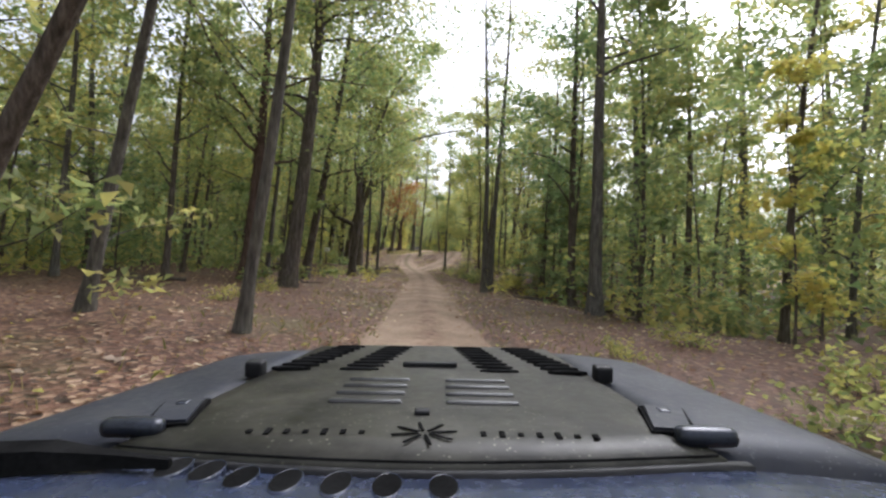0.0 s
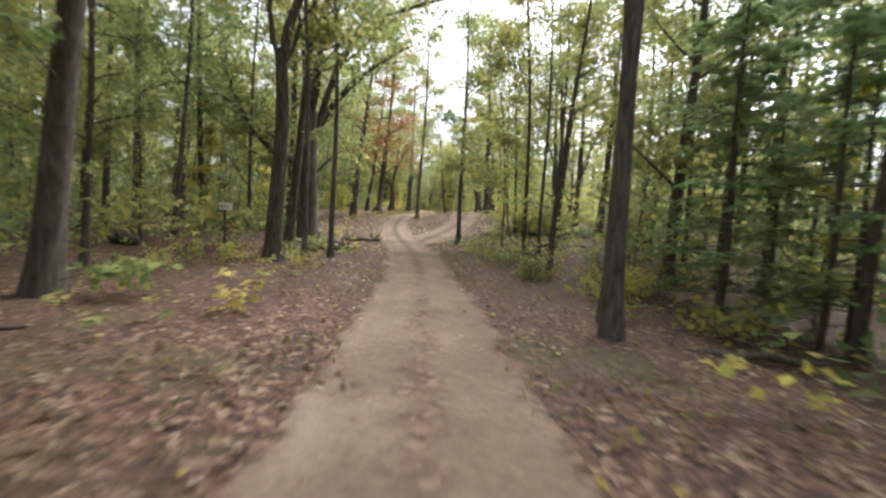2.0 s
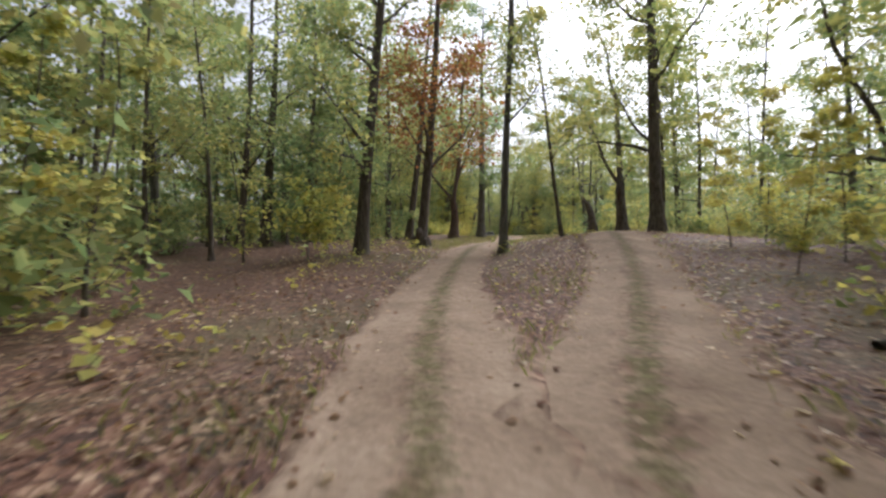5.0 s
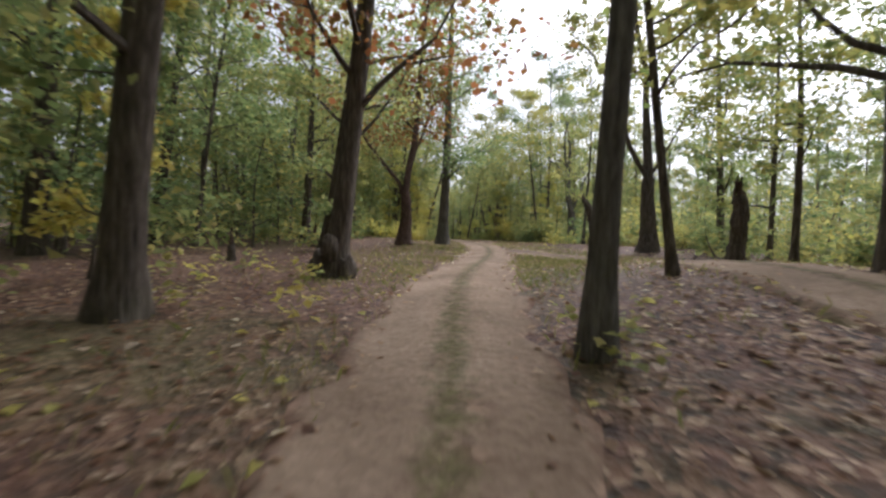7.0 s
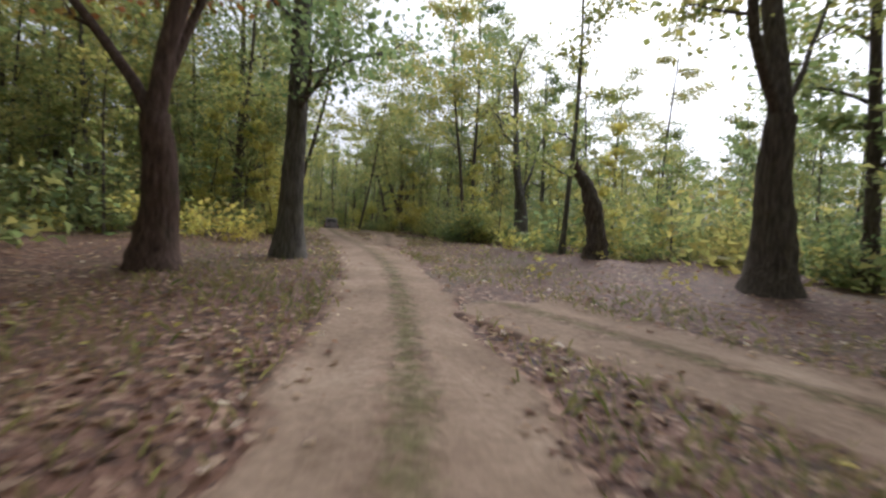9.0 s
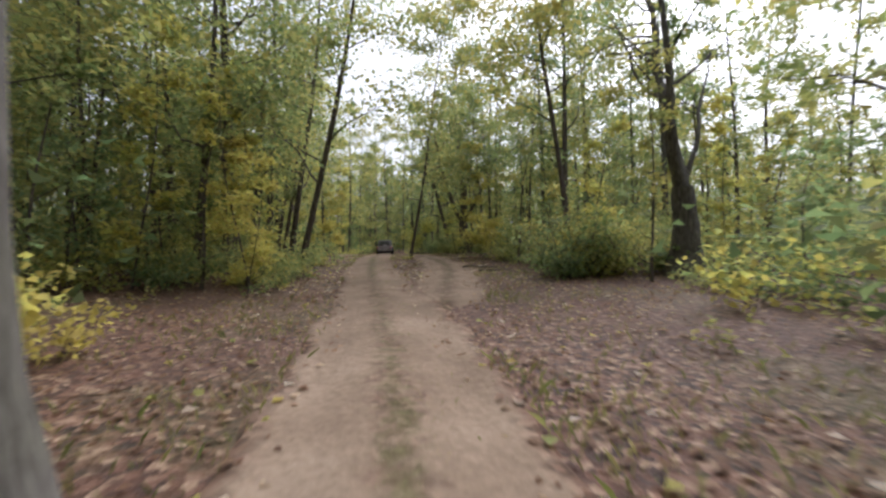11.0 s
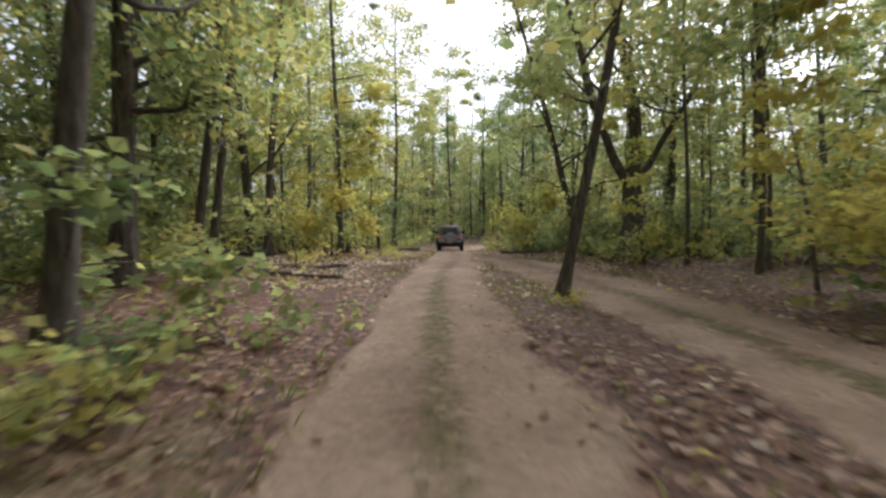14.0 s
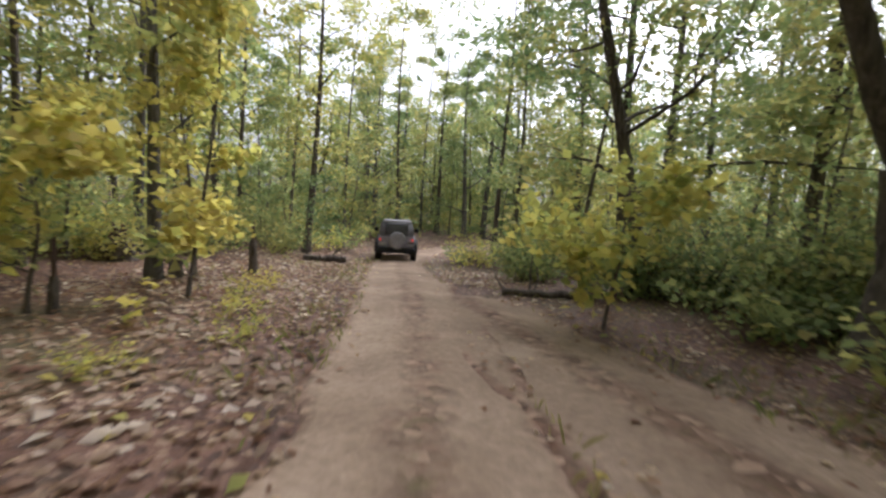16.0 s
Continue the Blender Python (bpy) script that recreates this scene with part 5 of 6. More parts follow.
# ---------------------------------------------------------------- litter and grass
def beside(count, rng, lo, hi, lines_=(MAIN, SIDE_A, SIDE_B), power=1.0):
    line = np.concatenate([l[:-1] for l in lines_])
    k = rng.randint(len(line) - 1, size=count)
    t = rng.rand(count, 2) - 0.5
    a = rng.rand(count) * 6.28
    d = lo + (hi - lo) * rng.rand(count) ** power
    x, y = line[k, 0] + np.cos(a) * d + t[:, 0], line[k, 1] + np.sin(a) * d * 0.4 + t[:, 1]
    return x, y


def clumpy(x, y, scale):
    return 0.5 + 0.5 * np.sin(x * scale + 2 * np.sin(y * scale * 0.7)) * np.cos(y * scale * 1.1 + 1.5 * np.sin(x * scale * 0.8))


rng = np.random.RandomState(51)
x, y = beside(115000, rng, 0.6, 12.0)
o = off_track(x, y)
chance = np.clip((o - 0.5) / 1.3, 0.02, 1) * (0.25 + 0.75 * clumpy(x, y, 0.9))
ok = (rng.rand(len(x)) < chance) & (y > 10) & (y < 165)
x, y = x[ok], y[ok]
c = np.stack([x, y, land(x, y) + 0.01 + 0.035 * rng.rand(len(x))], 1)
v, f = leaf_quads(c, 0.1, rng, 0.85)
tagged(raw_mesh("fallen_leaves", v, f, FALLEN), "scattered fallen oak leaves, brown and tan", "leaves", kind="stuff")
x, y = -17 + 9 * rng.rand(9000), 119 + 19 * rng.rand(9000)
ok = (off_track(x, y) > 1.2) & (rng.rand(9000) < 0.3 + 0.7 * clumpy(x, y, 1.1))
x, y = x[ok], y[ok]
c = np.stack([x, y, land(x, y) + 0.02 + 0.04 * rng.rand(len(x))], 1)
v, f = leaf_quads(c, 0.13, rng, 0.8)
tagged(raw_mesh("fallen_leaves", v, f, PALE_FALLEN), "drift of pale fallen leaves on the bank by the track", "leaves", kind="stuff")
x, y = beside(9000, rng, 0.8, 9.0)
ok = (off_track(x, y) > 1.0) & (y > 10) & (y < 160) & (rng.rand(len(x)) < 0.25 + 0.75 * clumpy(x, y, 0.7))
x, y = x[ok], y[ok]
c = np.stack([x, y, land(x, y) + 0.02 + 0.04 * rng.rand(len(x))], 1)
v, f = leaf_quads(c, 0.13, rng, 0.85)
tagged(raw_mesh("fallen_leaves", v, f, PALE_FALLEN), "pale dry leaves scattered over the brown litter", "leaves", kind="stuff")
x, y = beside(2600, rng, 1.0, 9.0)
ok = (off_track(x, y) > 1.0) & (y > 10) & (y < 160)
x, y = x[ok], y[ok]
c = np.stack([x, y, land(x, y) + 0.02 + 0.04 * rng.rand(len(x))], 1)
v, f = leaf_quads(c, 0.115, rng, 0.85)
tagged(raw_mesh("fallen_leaves", v, f, YELLOW), "scattered yellow fallen leaves beside the track", "leaves", kind="stuff")


def blades(x, y, size, rng, name, label):
    n = len(x)
    z = land(x, y)
    a = rng.rand(n) * 6.28
    h = size * (0.5 + rng.rand(n))
    bend = rng.randn(n, 2) * 0.4 * h[:, None]
    w = 0.007
    base = np.stack([x, y, z - 0.02], 1)
    s = np.stack([np.cos(a) * w, np.sin(a) * w, 0 * a], 1)
    mid = base + np.stack([bend[:, 0] * 0.35, bend[:, 1] * 0.35, h * 0.6], 1)
    tip = base + np.stack([bend[:, 0], bend[:, 1], h], 1)
    v_ = np.stack([base - s, base + s, mid + s * 0.7, tip], 1).reshape(-1, 3)
    f_ = np.arange(4 * n).reshape(-1, 4)
    tagged(raw_mesh(name, v_, f_, GRASS), label, "grass", kind="stuff")


rng = np.random.RandomState(61)
x, y = beside(65000, rng, 0.8, 6.0, power=1.3)
o = off_track(x, y)
ok = (o > 0.95) & (rng.rand(len(x)) < clumpy(x, y, 0.55) ** 2) & (y > 10) & (y < 160)
blades(x[ok], y[ok], 0.13, rng, "grass", "thin green and straw-coloured grass at the track edge")
x, y = beside(26000, rng, 0.8, 5.5, (MAIN[(MAIN[:, 1] > 76) & (MAIN[:, 1] < 100)],))
o = off_track(x, y)
ok = (o > 1.2) & (rng.rand(len(x)) < clumpy(x, y, 0.8))
blades(x[ok], y[ok], 0.12, rng, "grass", "thin straw-green grass among fallen leaves beside the track")
k = np.where((MAIN[:, 1] > 62) & (MAIN[:, 1] < 122))[0]
k = k[rng.randint(len(k), size=40000)]
x, y = MAIN[k, 0] + rng.randn(40000) * 0.16, MAIN[k, 1] + rng.rand(40000)
ok = rng.rand(40000) < 0.2 + 0.8 * clumpy(x * 0.2, y, 0.8)
blades(x[ok], y[ok], 0.055, rng, "grass", "low grass on the crown of the track between the ruts")

# ---------------------------------------------------------------- vehicles
def specked(m, specks, share, scale=95.0):
    """Dried drops and dust specks over a paint."""
    n, l = m.node_tree.nodes, m.node_tree.links
    b = n["Principled BSDF"]
    old = b.inputs["Base Color"].links[0].from_socket
    co = n.new("ShaderNodeTexCoord").outputs["Object"]
    dots = tex(n, l, "ShaderNodeTexVoronoi", scale, co, Randomness=1.0)
    few = tex(n, l, "ShaderNodeTexNoise", scale * 0.13, co, Detail=3.0)
    r = ramp(n, [(0.08, (share, share, share)), (0.2, (0, 0, 0))])
    l.new(dots.outputs["Distance"], r.inputs[0])
    k = ramp(n, [(0.38, (0, 0, 0)), (0.55, (1, 1, 1))])
    l.new(few.outputs[0], k.inputs[0])
    fac = mix(n, l, 1.0, r.outputs[0], k.outputs[0], "MULTIPLY")
    film = tex(n, l, "ShaderNodeTexNoise", 4.5, co, Detail=9.0, Roughness=0.75)
    fr = ramp(n, [(0.4, (0, 0, 0)), (0.66, (0.6, 0.6, 0.6))])
    l.new(film.outputs[0], fr.inputs[0])
    dusty = mix(n, l, fr.outputs[0], old, tuple(c * 0.35 for c in specks))
    l.new(mix(n, l, fac, dusty, specks), b.inputs["Base Color"])
    return m


# grey raised: the haze of airborne dust is put into the colour
BODY = paint("hazed_grey_body_paint", (0.3, 0.293, 0.33), 0.55, 0.0, 0.2, 3.0, 0.4)
HOOD = specked(paint("dusty_olive_bonnet_paint", (0.011, 0.0105, 0.007), 0.42, 0.0, 0.3, 2.5, 0.2), (0.2, 0.19, 0.15), 1.0, 60.0)
BLUE = specked(paint("dark_blue_body_paint", (0.015, 0.025, 0.062), 0.22, 0.0, 0.25, 3.0, 0.5), (0.16, 0.17, 0.19), 0.6)
WING = specked(paint("dusty_blue_grey_wing_paint", (0.02, 0.023, 0.033), 0.5, 0.0, 0.3, 3.0, 0.2), (0.16, 0.16, 0.16), 0.8, 60.0)
DECAL = paint("matt_black_decal", (0.006, 0.006, 0.006), 0.9, 0.0, 0.2, 9.0, 0.0)
PLASTIC = paint("black_plastic", (0.013, 0.013, 0.014), 0.6, 0.0, 0.25, 9.0, 0.22, 0.1)
RUBBER = paint("dusty_tyre_rubber", (0.035, 0.031, 0.027), 0.9, 0.0, 0.3, 7.0, 0.2, 0.2)
STEELY = paint("worn_dark_metal", (0.022, 0.026, 0.038), 0.3, 0.2, 0.3, 9.0)
STEEL = paint("worn_grey_metal", (0.3, 0.3, 0.31), 0.35, 0.9, 0.2, 8.0)
# top and glass lightened for the same haze in the air
TOP = paint("hazed_dark_hard_top", (0.26, 0.258, 0.285), 0.65, 0.0, 0.25, 4.0, 0.3)
GLASS = paint("hazed_tinted_glass", (0.09, 0.092, 0.1), 0.25, 0.0, 0.1, 3.0, 0.6)
PALE = paint("pale_roof_edge", (0.42, 0.42, 0.42), 0.5)
SCUFF = paint("shiny_scuffed_vent_metal", (0.04, 0.04, 0.04), 0.32, 0.2, 0.4, 14.0)
LAMP = bpy.data.materials.new("red_tail_light")
LAMP.use_nodes = True
LAMP.node_tree.nodes["Principled BSDF"].inputs["Base Color"].default_value = (0.5, 0.02, 0.02, 1)
LAMP.node_tree.nodes["Principled BSDF"].inputs["Emission Color"].default_value = (1, 0.08, 0.06, 1)
LAMP.node_tree.nodes["Principled BSDF"].inputs["Emission Strength"].default_value = 0.45


def lathe_x(bm, rings, sides=28, cx=0.0, cy=0.0, cz=0.0):
    """A body turned about an axle along x; rings of (x, radius)."""
    loops = []
    for x, r in rings:
        loops.append([bm.verts.new((cx + x, cy + r * math.cos(2 * math.pi * i / sides), cz + r * math.sin(2 * math.pi * i / sides))) for i in range(sides)])
    for a, b in zip(loops, loops[1:]):
        for i in range(sides):
            bm.faces.new((a[i], a[(i + 1) % sides], b[(i + 1) % sides], b[i]))
    for loop in (loops[0][::-1], loops[-1]):
        if rings[0][1] > 0.001:
            bm.faces.new(loop)
    bmesh.ops.recalc_face_normals(bm, faces=bm.faces)
    return bm


def wheel(root, x, y, z, r=0.4, w=0.26):
    hub = new("wheel")
    hub.parent = root
    hub.location = (x, y, z)
    bm = lathe_x(bmesh.new(), [(-w / 2, r * 0.62), (-w / 2, r * 0.9), (-w * 0.4, r), (w * 0.4, r), (w / 2, r * 0.9), (w / 2, r * 0.62)])
    for i in range(28):
        a = 2 * math.pi * i / 28
        for s in (-0.09, 0.09):
            q = box(bmesh.new(), -0.04, -0.02, -0.012, 0.04, 0.02, 0.02)
            bmesh.ops.transform(q, matrix=Matrix.Rotation(a + (0.1 if s > 0 else 0), 4, "X") @ Matrix.Translation((s, 0, r)), verts=q.verts)
            tmp = bpy.data.meshes.new("lug")
            q.to_mesh(tmp)
            q.free()
            bm.from_mesh(tmp)
            bpy.data.meshes.remove(tmp)
    part("tyre", bm, RUBBER, hub, "dusty black knobbly tyre", False)
    side = 1 if x > 0 else -1
    bm = lathe_x(bmesh.new(), [(side * 0.02, r * 0.62), (side * w * 0.36, r * 0.6), (side * w * 0.42, r * 0.5), (side * w * 0.3, r * 0.16), (side * w * 0.44, r * 0.12)])
    part("rim", bm, STEEL, hub, "grey metal rim")


def lofted(sections):
    """A closed body from cross-sections: lists of equally many points."""
    bm = bmesh.new()
    loops = [[bm.verts.new(p) for p in sec] for sec in sections]
    for a, b in zip(loops, loops[1:]):
        for i in range(len(a)):
            bm.faces.new((a[i], a[(i + 1) % len(a)], b[(i + 1) % len(b)], b[i]))
    bm.faces.new(loops[0][::-1])
    bm.faces.new(loops[-1])
    bmesh.ops.recalc_face_normals(bm, faces=bm.faces)
    return bm


def leader():
    """A boxy four-door off-road vehicle with a hard top, seen from behind. It faces +y; its foot is at the origin."""
    root = new("off_road_vehicle")
    def sec(y, w0, z0, w1, z1):
        return [(-w0, y, z0), (w0, y, z0), (w0 * 1.02, y, (z0 + z1) / 2), (w1, y, z1), (-w1, y, z1), (-w0 * 1.02, y, (z0 + z1) / 2)]
    bm = lofted([sec(-2.0, 0.76, 0.55, 0.78, 1.12), sec(-1.9, 0.78, 0.5, 0.8, 1.14), sec(0.6, 0.78, 0.5, 0.8, 1.16), sec(0.75, 0.76, 0.5, 0.76, 1.16), sec(1.95, 0.62, 0.55, 0.62, 1.06), sec(2.05, 0.6, 0.6, 0.6, 1.0)])
    bmesh.ops.bevel(bm, geom=bm.edges[:], offset=0.025, segments=2, affect="EDGES")
    part("body", bm, BODY, root)
    bm = lofted([sec(-1.97, 0.74, 1.12, 0.64, 1.8), sec(0.15, 0.74, 1.14, 0.64, 1.82), sec(0.62, 0.74, 1.15, 0.62, 1.2)])
    bmesh.ops.bevel(bm, geom=bm.edges[:], offset=0.04, segments=3, affect="EDGES")
    part("hard_top", bm, TOP, root, "dusty dark hard top")
    part("roof_edge", a_box(-0.62, -2.02, 1.77, 0.62, -1.9, 1.83, 0.015), PALE, root, "pale spoiler lip at the roof edge")
    part("rear_window", a_box(-0.5, -2.0, 1.22, 0.5, -1.94, 1.68, 0.015), GLASS, root, "dark tinted rear glass")
    for s in (-1, 1):
        for y0, y1 in ((-1.75, -1.0), (-0.85, -0.15)):
            bm = lofted([[(s * 0.745, y, 1.22), (s * 0.765, y, 1.22), (s * 0.69, y, 1.66), (s * 0.67, y, 1.66)] for y in (y0, y1)])
            part("side_window", bm, GLASS, root)
        for y0 in (-1.25, 1.3):
            bm = bmesh.new()
            pts = [(math.cos(a) * 0.56, math.sin(a) * 0.5) for a in np.linspace(math.pi, 0, 9)]
            lower = [[(s * 0.72, y0 + p, 0.45 + q), (s * 0.95, y0 + p, 0.43 + q), (s * 0.95, y0 + p, 0.47 + q), (s * 0.72, y0 + p, 0.51 + q)] for p, q in pts]
            bm.free()
            part("fender", lofted(lower), PLASTIC, root, "black plastic wheel arch")
        part("tail_light", a_box(s * 0.7 - 0.032, -2.05, 0.95, s * 0.7 + 0.032, -1.99, 1.04, 0.012), LAMP, root, "lit red tail light")
        part("mirror", a_box(s * 0.98 - 0.1, 0.55, 1.2, s * 0.98 + 0.1, 0.66, 1.38, 0.03), PLASTIC, root)
        part("hinge", a_box(0.5 if s > 0 else 0.46, -2.03, 0.72 + 0.14 * s, 0.74, -2.0, 0.77 + 0.14 * s, 0.01), PLASTIC, root)
    part("rear_bumper", a_box(-0.82, -2.22, 0.42, 0.82, -1.98, 0.64, 0.03), PLASTIC, root)
    part("front_bumper", a_box(-0.8, 2.05, 0.5, 0.8, 2.25, 0.66, 0.03), PLASTIC, root)
    part("door_seam", a_box(-0.73, -2.012, 0.7, 0.73, -1.99, 1.15, 0.006), BODY, root)
    part("exhaust", a_box(0.4, -2.2, 0.38, 0.5, -1.6, 0.46, 0.02), STEEL, root)
    part("axle", a_box(-0.7, -1.32, 0.34, 0.7, -1.2, 0.46, 0.04), PLASTIC, root)
    part("rear_panel", a_box(-0.68, -2.025, 0.72, -0.4, -2.008, 0.86), PALE, root, "small pale panel")
    part("reflector", a_box(0.6, -2.03, 0.72, 0.75, -2.0, 0.79, 0.008), PALE, root)
    for x, y in ((-0.79, -1.25), (0.79, -1.25), (-0.79, 1.3), (0.79, 1.3)):
        wheel(root, x, y, 0.4)
    spare = new("spare_wheel")
    spare.parent = root
    spare.matrix_basis = Matrix.Translation((0.04, -2.2, 0.98)) @ Matrix.Rotation(radians(90), 4, "Z")
    part("tyre", lathe_x(bmesh.new(), [(-0.13, 0.2), (-0.13, 0.33), (-0.1, 0.38), (0.1, 0.38), (0.13, 0.33), (0.13, 0.2)]), BODY, spare, "spare tyre in the haze-paled body grey")
    part("rim", lathe_x(bmesh.new(), [(-0.1, 0.22), (-0.12, 0.2), (-0.06, 0.06), (-0.08, 0.05)]), STEEL, spare)
    return root


jeep = leader()
jeep.matrix_basis = Matrix.Translation((-13.6, 142.4, land_at(-13.6, 142.4) + 0.03)) @ Matrix.Rotation(radians(14), 4, "Z")
tagged(jeep, "dark grey off-road vehicle with lit tail lights on the track", "car", "vehicles on the track")
second = copy_thing(jeep, Matrix.Translation((2.0, 159.2, land_at(2.0, 159.2) + 0.03)) @ Matrix.Rotation(radians(-66), 4, "Z"))
tagged(second, "dark off-road vehicle further along the track")


def carrier():
    """The open off-road vehicle at the start of the drive: bonnet, wings, cowl and tub, with the windscreen taken off. It faces +y."""
    root = new("open_off_road_vehicle")
    CX = -0.04

    def drop(d, u=0.0):
        return -0.385 - 0.17 * (d - 0.8) / 1.28 - 0.05 * abs(u) ** 3

    def sheet(name, mat, u0, u1, d0, d1, lift, label="", nu=13, nd=9, half=0.94, thick=0.03, rear_bow=0.0, front_bow=0.0):
        bm = bmesh.new()
        top, low = [], []
        for j in range(nd):
            row, row2 = [], []
            for i in range(nu):
                u = u0 + (u1 - u0) * i / (nu - 1)
                d = d0 + (d1 - d0) * j / (nd - 1) + min(1, abs(u) / 0.56) ** 2 * (rear_bow * (1 - j / (nd - 1)) + front_bow * j / (nd - 1))
                e = 0.02 * (1 if i in (0, nu - 1) or j in (0, nd - 1) else 0)
                row.append(bm.verts.new((CX + u * half, d, EYE + drop(d, u) + lift - e * 0.5)))
                row2.append(bm.verts.new((CX + u * half, d, EYE + drop(d, u) + lift - thick - e)))
            top.append(row)
            low.append(row2)
        for j in range(nd - 1):
            for i in range(nu - 1):
                bm.faces.new((top[j][i], top[j][i + 1], top[j + 1][i + 1], top[j + 1][i]))
                bm.faces.new((low[j][i], low[j + 1][i], low[j + 1][i + 1], low[j][i + 1]))
        ring = [(0, i) for i in range(nu)] + [(j, nu - 1) for j in range(1, nd)] + [(nd - 1, i) for i in range(nu - 2, -1, -1)] + [(j, 0) for j in range(nd - 2, 0, -1)]
        for (a, b), (c, e) in zip(ring, ring[1:] + ring[:1]):
            bm.faces.new((top[a][b], low[a][b], low[c][e], top[c][e]))
        bmesh.ops.recalc_face_normals(bm, faces=bm.faces)
        return part(name, bm, mat, root, label)

    def on(x0, x1, d0, d1, low, high, bevel=0.006):
        u = abs((x0 + x1) / 2 - CX) / 0.94
        z = EYE + drop((d0 + d1) / 2, u)
        return a_box(x0, d0, z + low, x1, d1, z + high, bevel)

    bonnet = sheet("bonnet", HOOD, -0.56, 0.56, 0.66, 2.06, 0.012, "dark olive dusty bonnet with specks of dried mud", 17, 13, rear_bow=0.075)
    # the dark gap between bonnet and cowl, put in as a black strip
    sheet("bonnet_seal", PLASTIC, -0.6, 0.6, 0.644, 0.666, 0.009, "black strip standing for the dark gap behind the bonnet", 17, 2, rear_bow=0.075, front_bow=0.075)
    # crease shade along the rear edge, drawn as a thin black strip
    sheet("bonnet_crease", DECAL, -0.55, 0.55, 0.673, 0.677, 0.0165, "black strip drawn as crease shade along the rear edge of the bonnet", 17, 2, rear_bow=0.073, front_bow=0.073, thick=0.004)
    sheet("wing", WING, -1.0, -0.565, 0.79, 2.04, 0.0, "dark blue-grey wing", 7, 9, thick=0.2)
    sheet("wing", WING, 0.565, 1.0, 0.79, 2.04, 0.0, "dark blue-grey wing", 7, 9, thick=0.2)
    sheet("cowl", BLUE, -0.95, 0.95, 0.34, 0.64, 0.003, "dark blue cowl below the windscreen", 17, 6, thick=0.2, front_bow=0.075)
    for side in (-1, 1):
        for rear, front in ((0.44, 0.357), (0.223, 0.15)):
            for k in range(9):
                f = k / 8
                d = 1.39 + 0.52 * f
                x = CX + side * (rear + (front - rear) * f)
                rim = [(-0.064, 0.0), (-0.04, -0.011), (0.04, -0.011), (0.064, 0.0), (0.04, 0.011), (-0.04, 0.011)]
                bm = lofted([[(x + a * s, d + b * s, EYE + drop(d) + h) for a, b in rim] for h, s in ((0.006, 1.0), (0.0165, 0.96), (0.019, 0.8))])
                part("louvre", bm, DECAL, bonnet, "black vent louvre", False)
        part("rubber_stop", on(CX + side * 0.545 - 0.027, CX + side * 0.545 + 0.027, 1.35, 1.4, 0.0, 0.05, 0.01), PLASTIC, bonnet, "black rubber stop")
        for k in range(4):
            d = 0.99 + 0.08 * k
            part("vent_slat", on(CX + side * 0.135 - 0.085, CX + side * 0.135 + 0.085, d, d + 0.022, 0.01, 0.019, 0.006), SCUFF, bonnet, "shiny scuffed vent slat")
        hinge = part("hinge", on(CX + side * 0.53 - 0.055, CX + side * 0.53 + 0.055, 0.785, 0.822, 0.002, 0.036, 0.015), STEELY, root, "dark rounded bonnet hinge")
        # a slightly larger black under-plate draws the dark outline of the leaf
        for grow, lift, mat, name in ((0.0, 0.017, DECAL, "hinge_gasket"), (0.009, 0.022, WING, "hinge_leaf")):
            plan = [(0.44 + grow, 0.825 + grow), (0.53 - grow, 0.825 + grow), (0.605 - grow, 1.02 - grow), (0.5 + grow, 1.02 - grow)]
            bm = lofted([[(CX + side * a, d, EYE + drop(d, a / 0.94) + h) for a, d in plan] for h in (lift - 0.012, lift)])
            part(name, bm, mat, hinge, "", False)
        part("hinge_bolt", on(CX + side * 0.53 - 0.012, CX + side * 0.53 + 0.012, 0.95, 0.975, 0.02, 0.027, 0.004), STEELY, hinge)
    part("latch_loop", on(CX - 0.09, CX + 0.09, 1.45, 1.47, 0.01, 0.028, 0.005), PLASTIC, bonnet)
    part("washer_nozzle", on(CX - 0.016, CX + 0.016, 0.9, 0.925, 0.01, 0.022, 0.005), PLASTIC, bonnet)
    for k in range(8):
        a = k * math.pi / 4 + 0.2
        bm = box(bmesh.new(), 0.012, -0.0028, 0, 0.06, 0.0028, 0.002)
        bmesh.ops.transform(bm, matrix=Matrix.Translation((CX + 0.01, 0.785, EYE + drop(0.785) + 0.0135)) @ Matrix.Rotation(-0.13, 4, "X") @ Matrix.Rotation(a, 4, "Z"), verts=bm.verts)
        part("decal_ray", bm, DECAL, bonnet, "black star-shaped decal ray", False)
    for s in (-1, 1):
        for k in range(7):
            x = CX + 0.01 + s * (0.11 + 0.034 * k)
            h = 0.01 + 0.006 * ((k * 7 + (s > 0)) % 3)
            part("decal_bar", on(x - 0.008, x + 0.002, 0.785 - h / 2, 0.785 + h / 2, 0.0125, 0.0155, 0.0), DECAL, bonnet, "black lettering bar", False)
    for x, d in ((-0.4, 0.648), (-0.343, 0.636), (-0.283, 0.614), (-0.216, 0.604), (-0.144, 0.598), (-0.073, 0.594), (0.005, 0.592)):
        place = Matrix.Translation((x, d, EYE + drop(d, abs(x - CX) / 0.94))) @ Matrix.Rotation(-0.13, 4, "X") @ Matrix.Diagonal((1, 1.8, 1, 1)) @ Matrix.Rotation(radians(-90), 4, "Y")
        bm = lathe_x(bmesh.new(), [(-0.004, 0.0225), (0.004, 0.022), (0.0055, 0.021), (0.0045, 0.0205), (0.0, 0.02)], 20)
        bmesh.ops.transform(bm, matrix=place, verts=bm.verts)
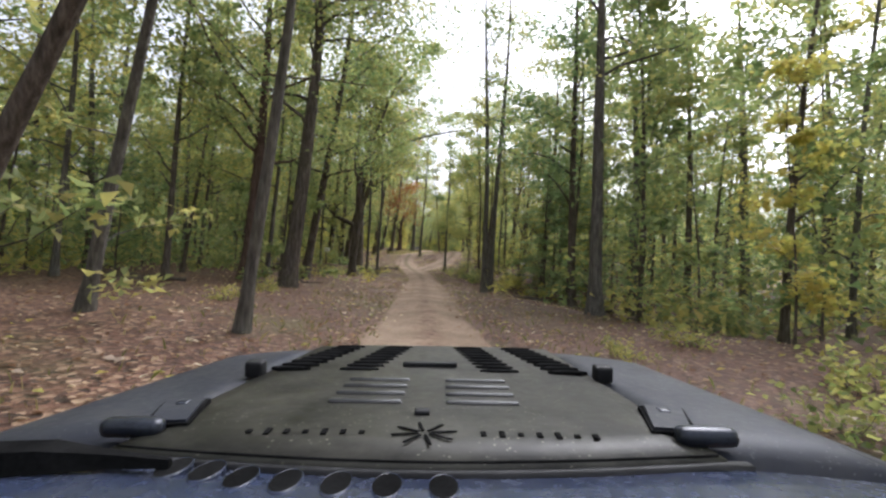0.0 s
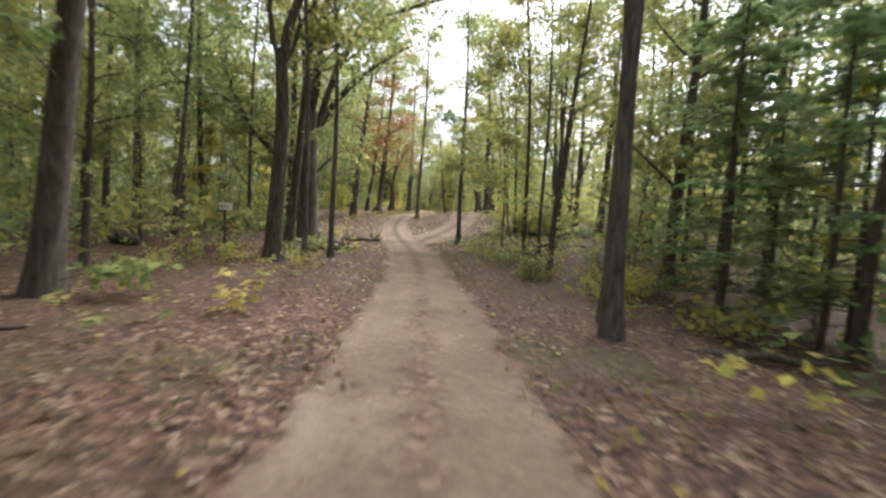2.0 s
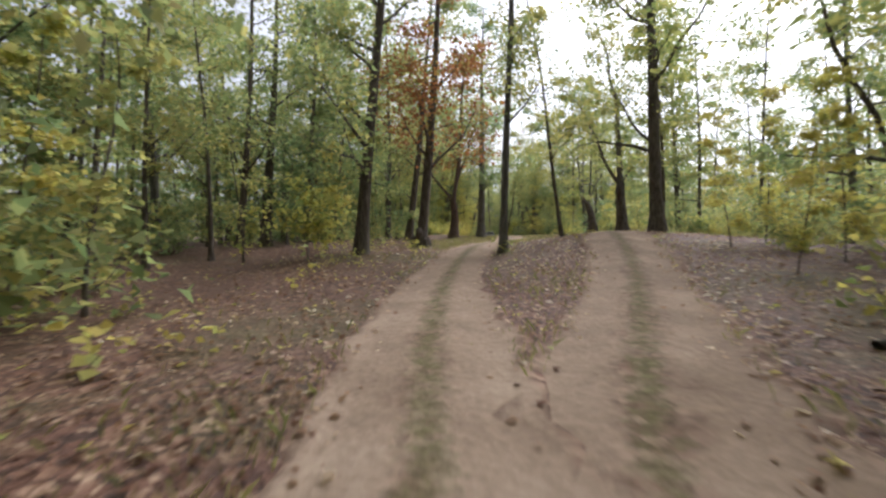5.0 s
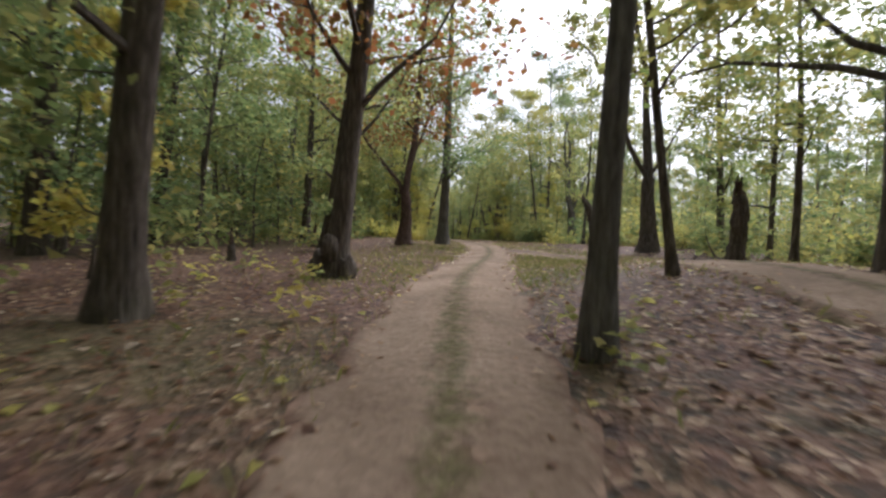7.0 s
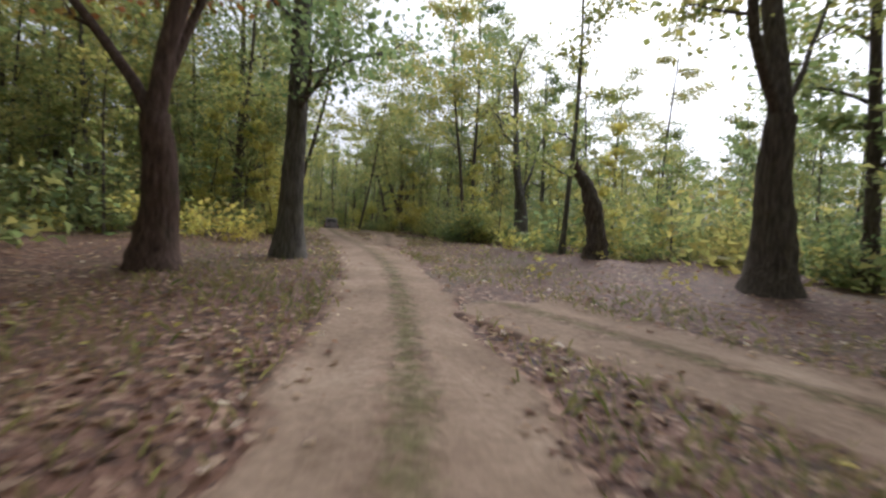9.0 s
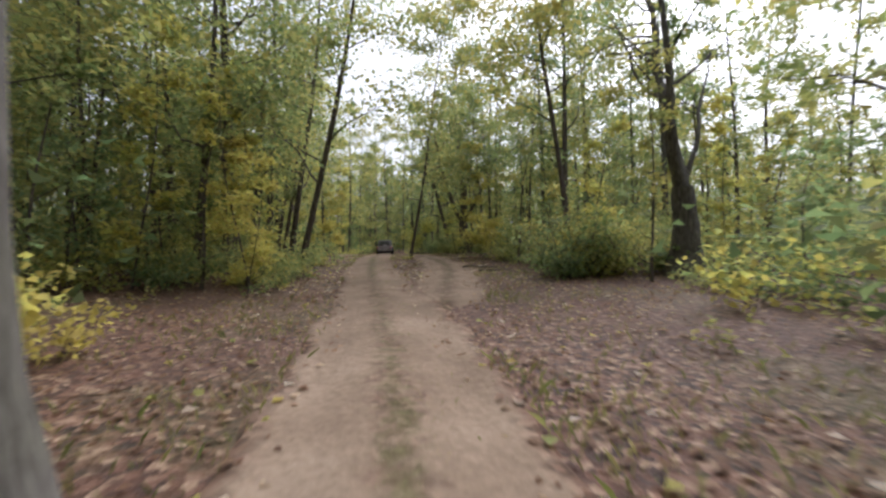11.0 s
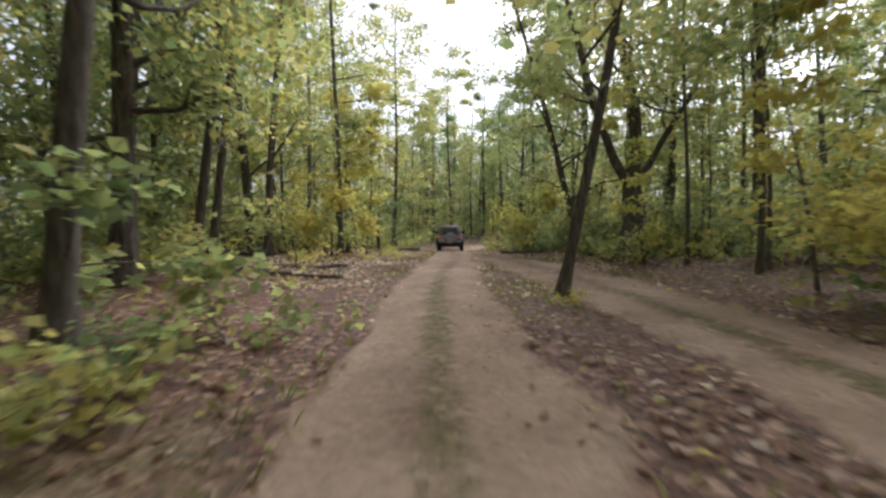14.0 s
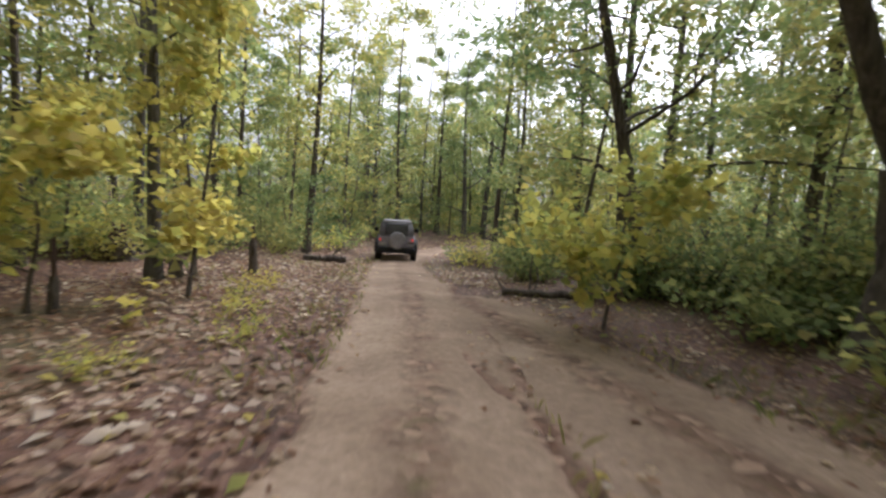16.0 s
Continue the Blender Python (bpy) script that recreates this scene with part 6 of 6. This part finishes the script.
        vent = part("cowl_vent", bm, BLUE, root, "round vent in the cowl")
        # the dark inside of the vent, put in as a flat black disc
        bm = lathe_x(bmesh.new(), [(0.0, 0.0206), (0.0052, 0.0204)], 20)
        bmesh.ops.transform(bm, matrix=place, verts=bm.verts)
        part("vent_mesh", bm, DECAL, vent, "black disc standing for the dark inside of the vent", False)
    arm = []
    for x, d, w, h in ((-0.72, 0.665, 0.036, 0.03), (-0.6, 0.66, 0.032, 0.03), (-0.5, 0.652, 0.014, 0.02), (-0.4, 0.64, 0.005, 0.012)):
        z = EYE + drop(d, abs(x - CX) / 0.94) + 0.008
        arm.append([(x, d - w, z), (x, d + w, z), (x, d + w * 0.6, z + h), (x, d - w * 0.6, z + h)])
    part("wiper", lofted(arm), DECAL, root, "black wiper arm at rest", False)
    # below and behind the eye: grille, tub, seats, wheels
    part("grille", a_box(CX - 0.6, 2.0, 0.62, CX + 0.6, 2.1, EYE + drop(2.06) - 0.03, 0.03), BLUE, root)
    part("front_bumper", a_box(CX - 0.85, 2.12, 0.5, CX + 0.85, 2.32, 0.68, 0.03), PLASTIC, root)
    for s in (-1, 1):
        part("inner_wing", a_box(CX + s * 0.62 - 0.03, 0.5, 0.55, CX + s * 0.62 + 0.03, 2.0, EYE + drop(2.0) - 0.1, 0.01), BODY, root)
        part("tub_side", a_box(CX + s * 0.76 - 0.04, -2.1, 0.55, CX + s * 0.76 + 0.04, 0.5, 1.08, 0.03), BLUE, root)
        part("seat", a_box(CX + s * 0.36 - 0.24, -0.75, 0.62, CX + s * 0.36 + 0.24, -0.25, 0.8, 0.06), PLASTIC, root)
        part("headlight", lathe_x(bmesh.new(), [(0, 0.09), (0.02, 0.09), (0.03, 0.05)], 20, CX + s * 0.42, 2.1, 0.88), PALE, root)
    part("tailboard", a_box(CX - 0.76, -2.16, 0.55, CX + 0.76, -2.08, 1.08, 0.03), BLUE, root)
    part("floor_pan", a_box(CX - 0.76, -2.1, 0.5, CX + 0.76, 0.52, 0.56, 0.01), BODY, root)
    part("bulkhead", a_box(CX - 0.76, 0.46, 0.55, CX + 0.76, 0.52, 1.0, 0.01), BODY, root)
    for x, y in ((-0.78, -1.25), (0.78, -1.25), (-0.78, 1.4), (0.78, 1.4)):
        wheel(root, CX + x, y, 0.4)
    return root


EYE = 1.6
own = carrier()
px, py, pz, pyaw, ppitch, proll = PATH[0][1:]
own.matrix_basis = Matrix.Translation((px, py, pz)) @ Matrix.Rotation(radians(pyaw), 4, "Z") @ Matrix.Rotation(radians(ppitch + 2.6), 4, "X") @ Matrix.Rotation(radians(0.9 - proll), 4, "Y") @ Matrix.Translation((0, 0, -EYE))
tagged(own, "dark blue open off-road vehicle with a louvred olive bonnet", "car", "vehicles on the track")
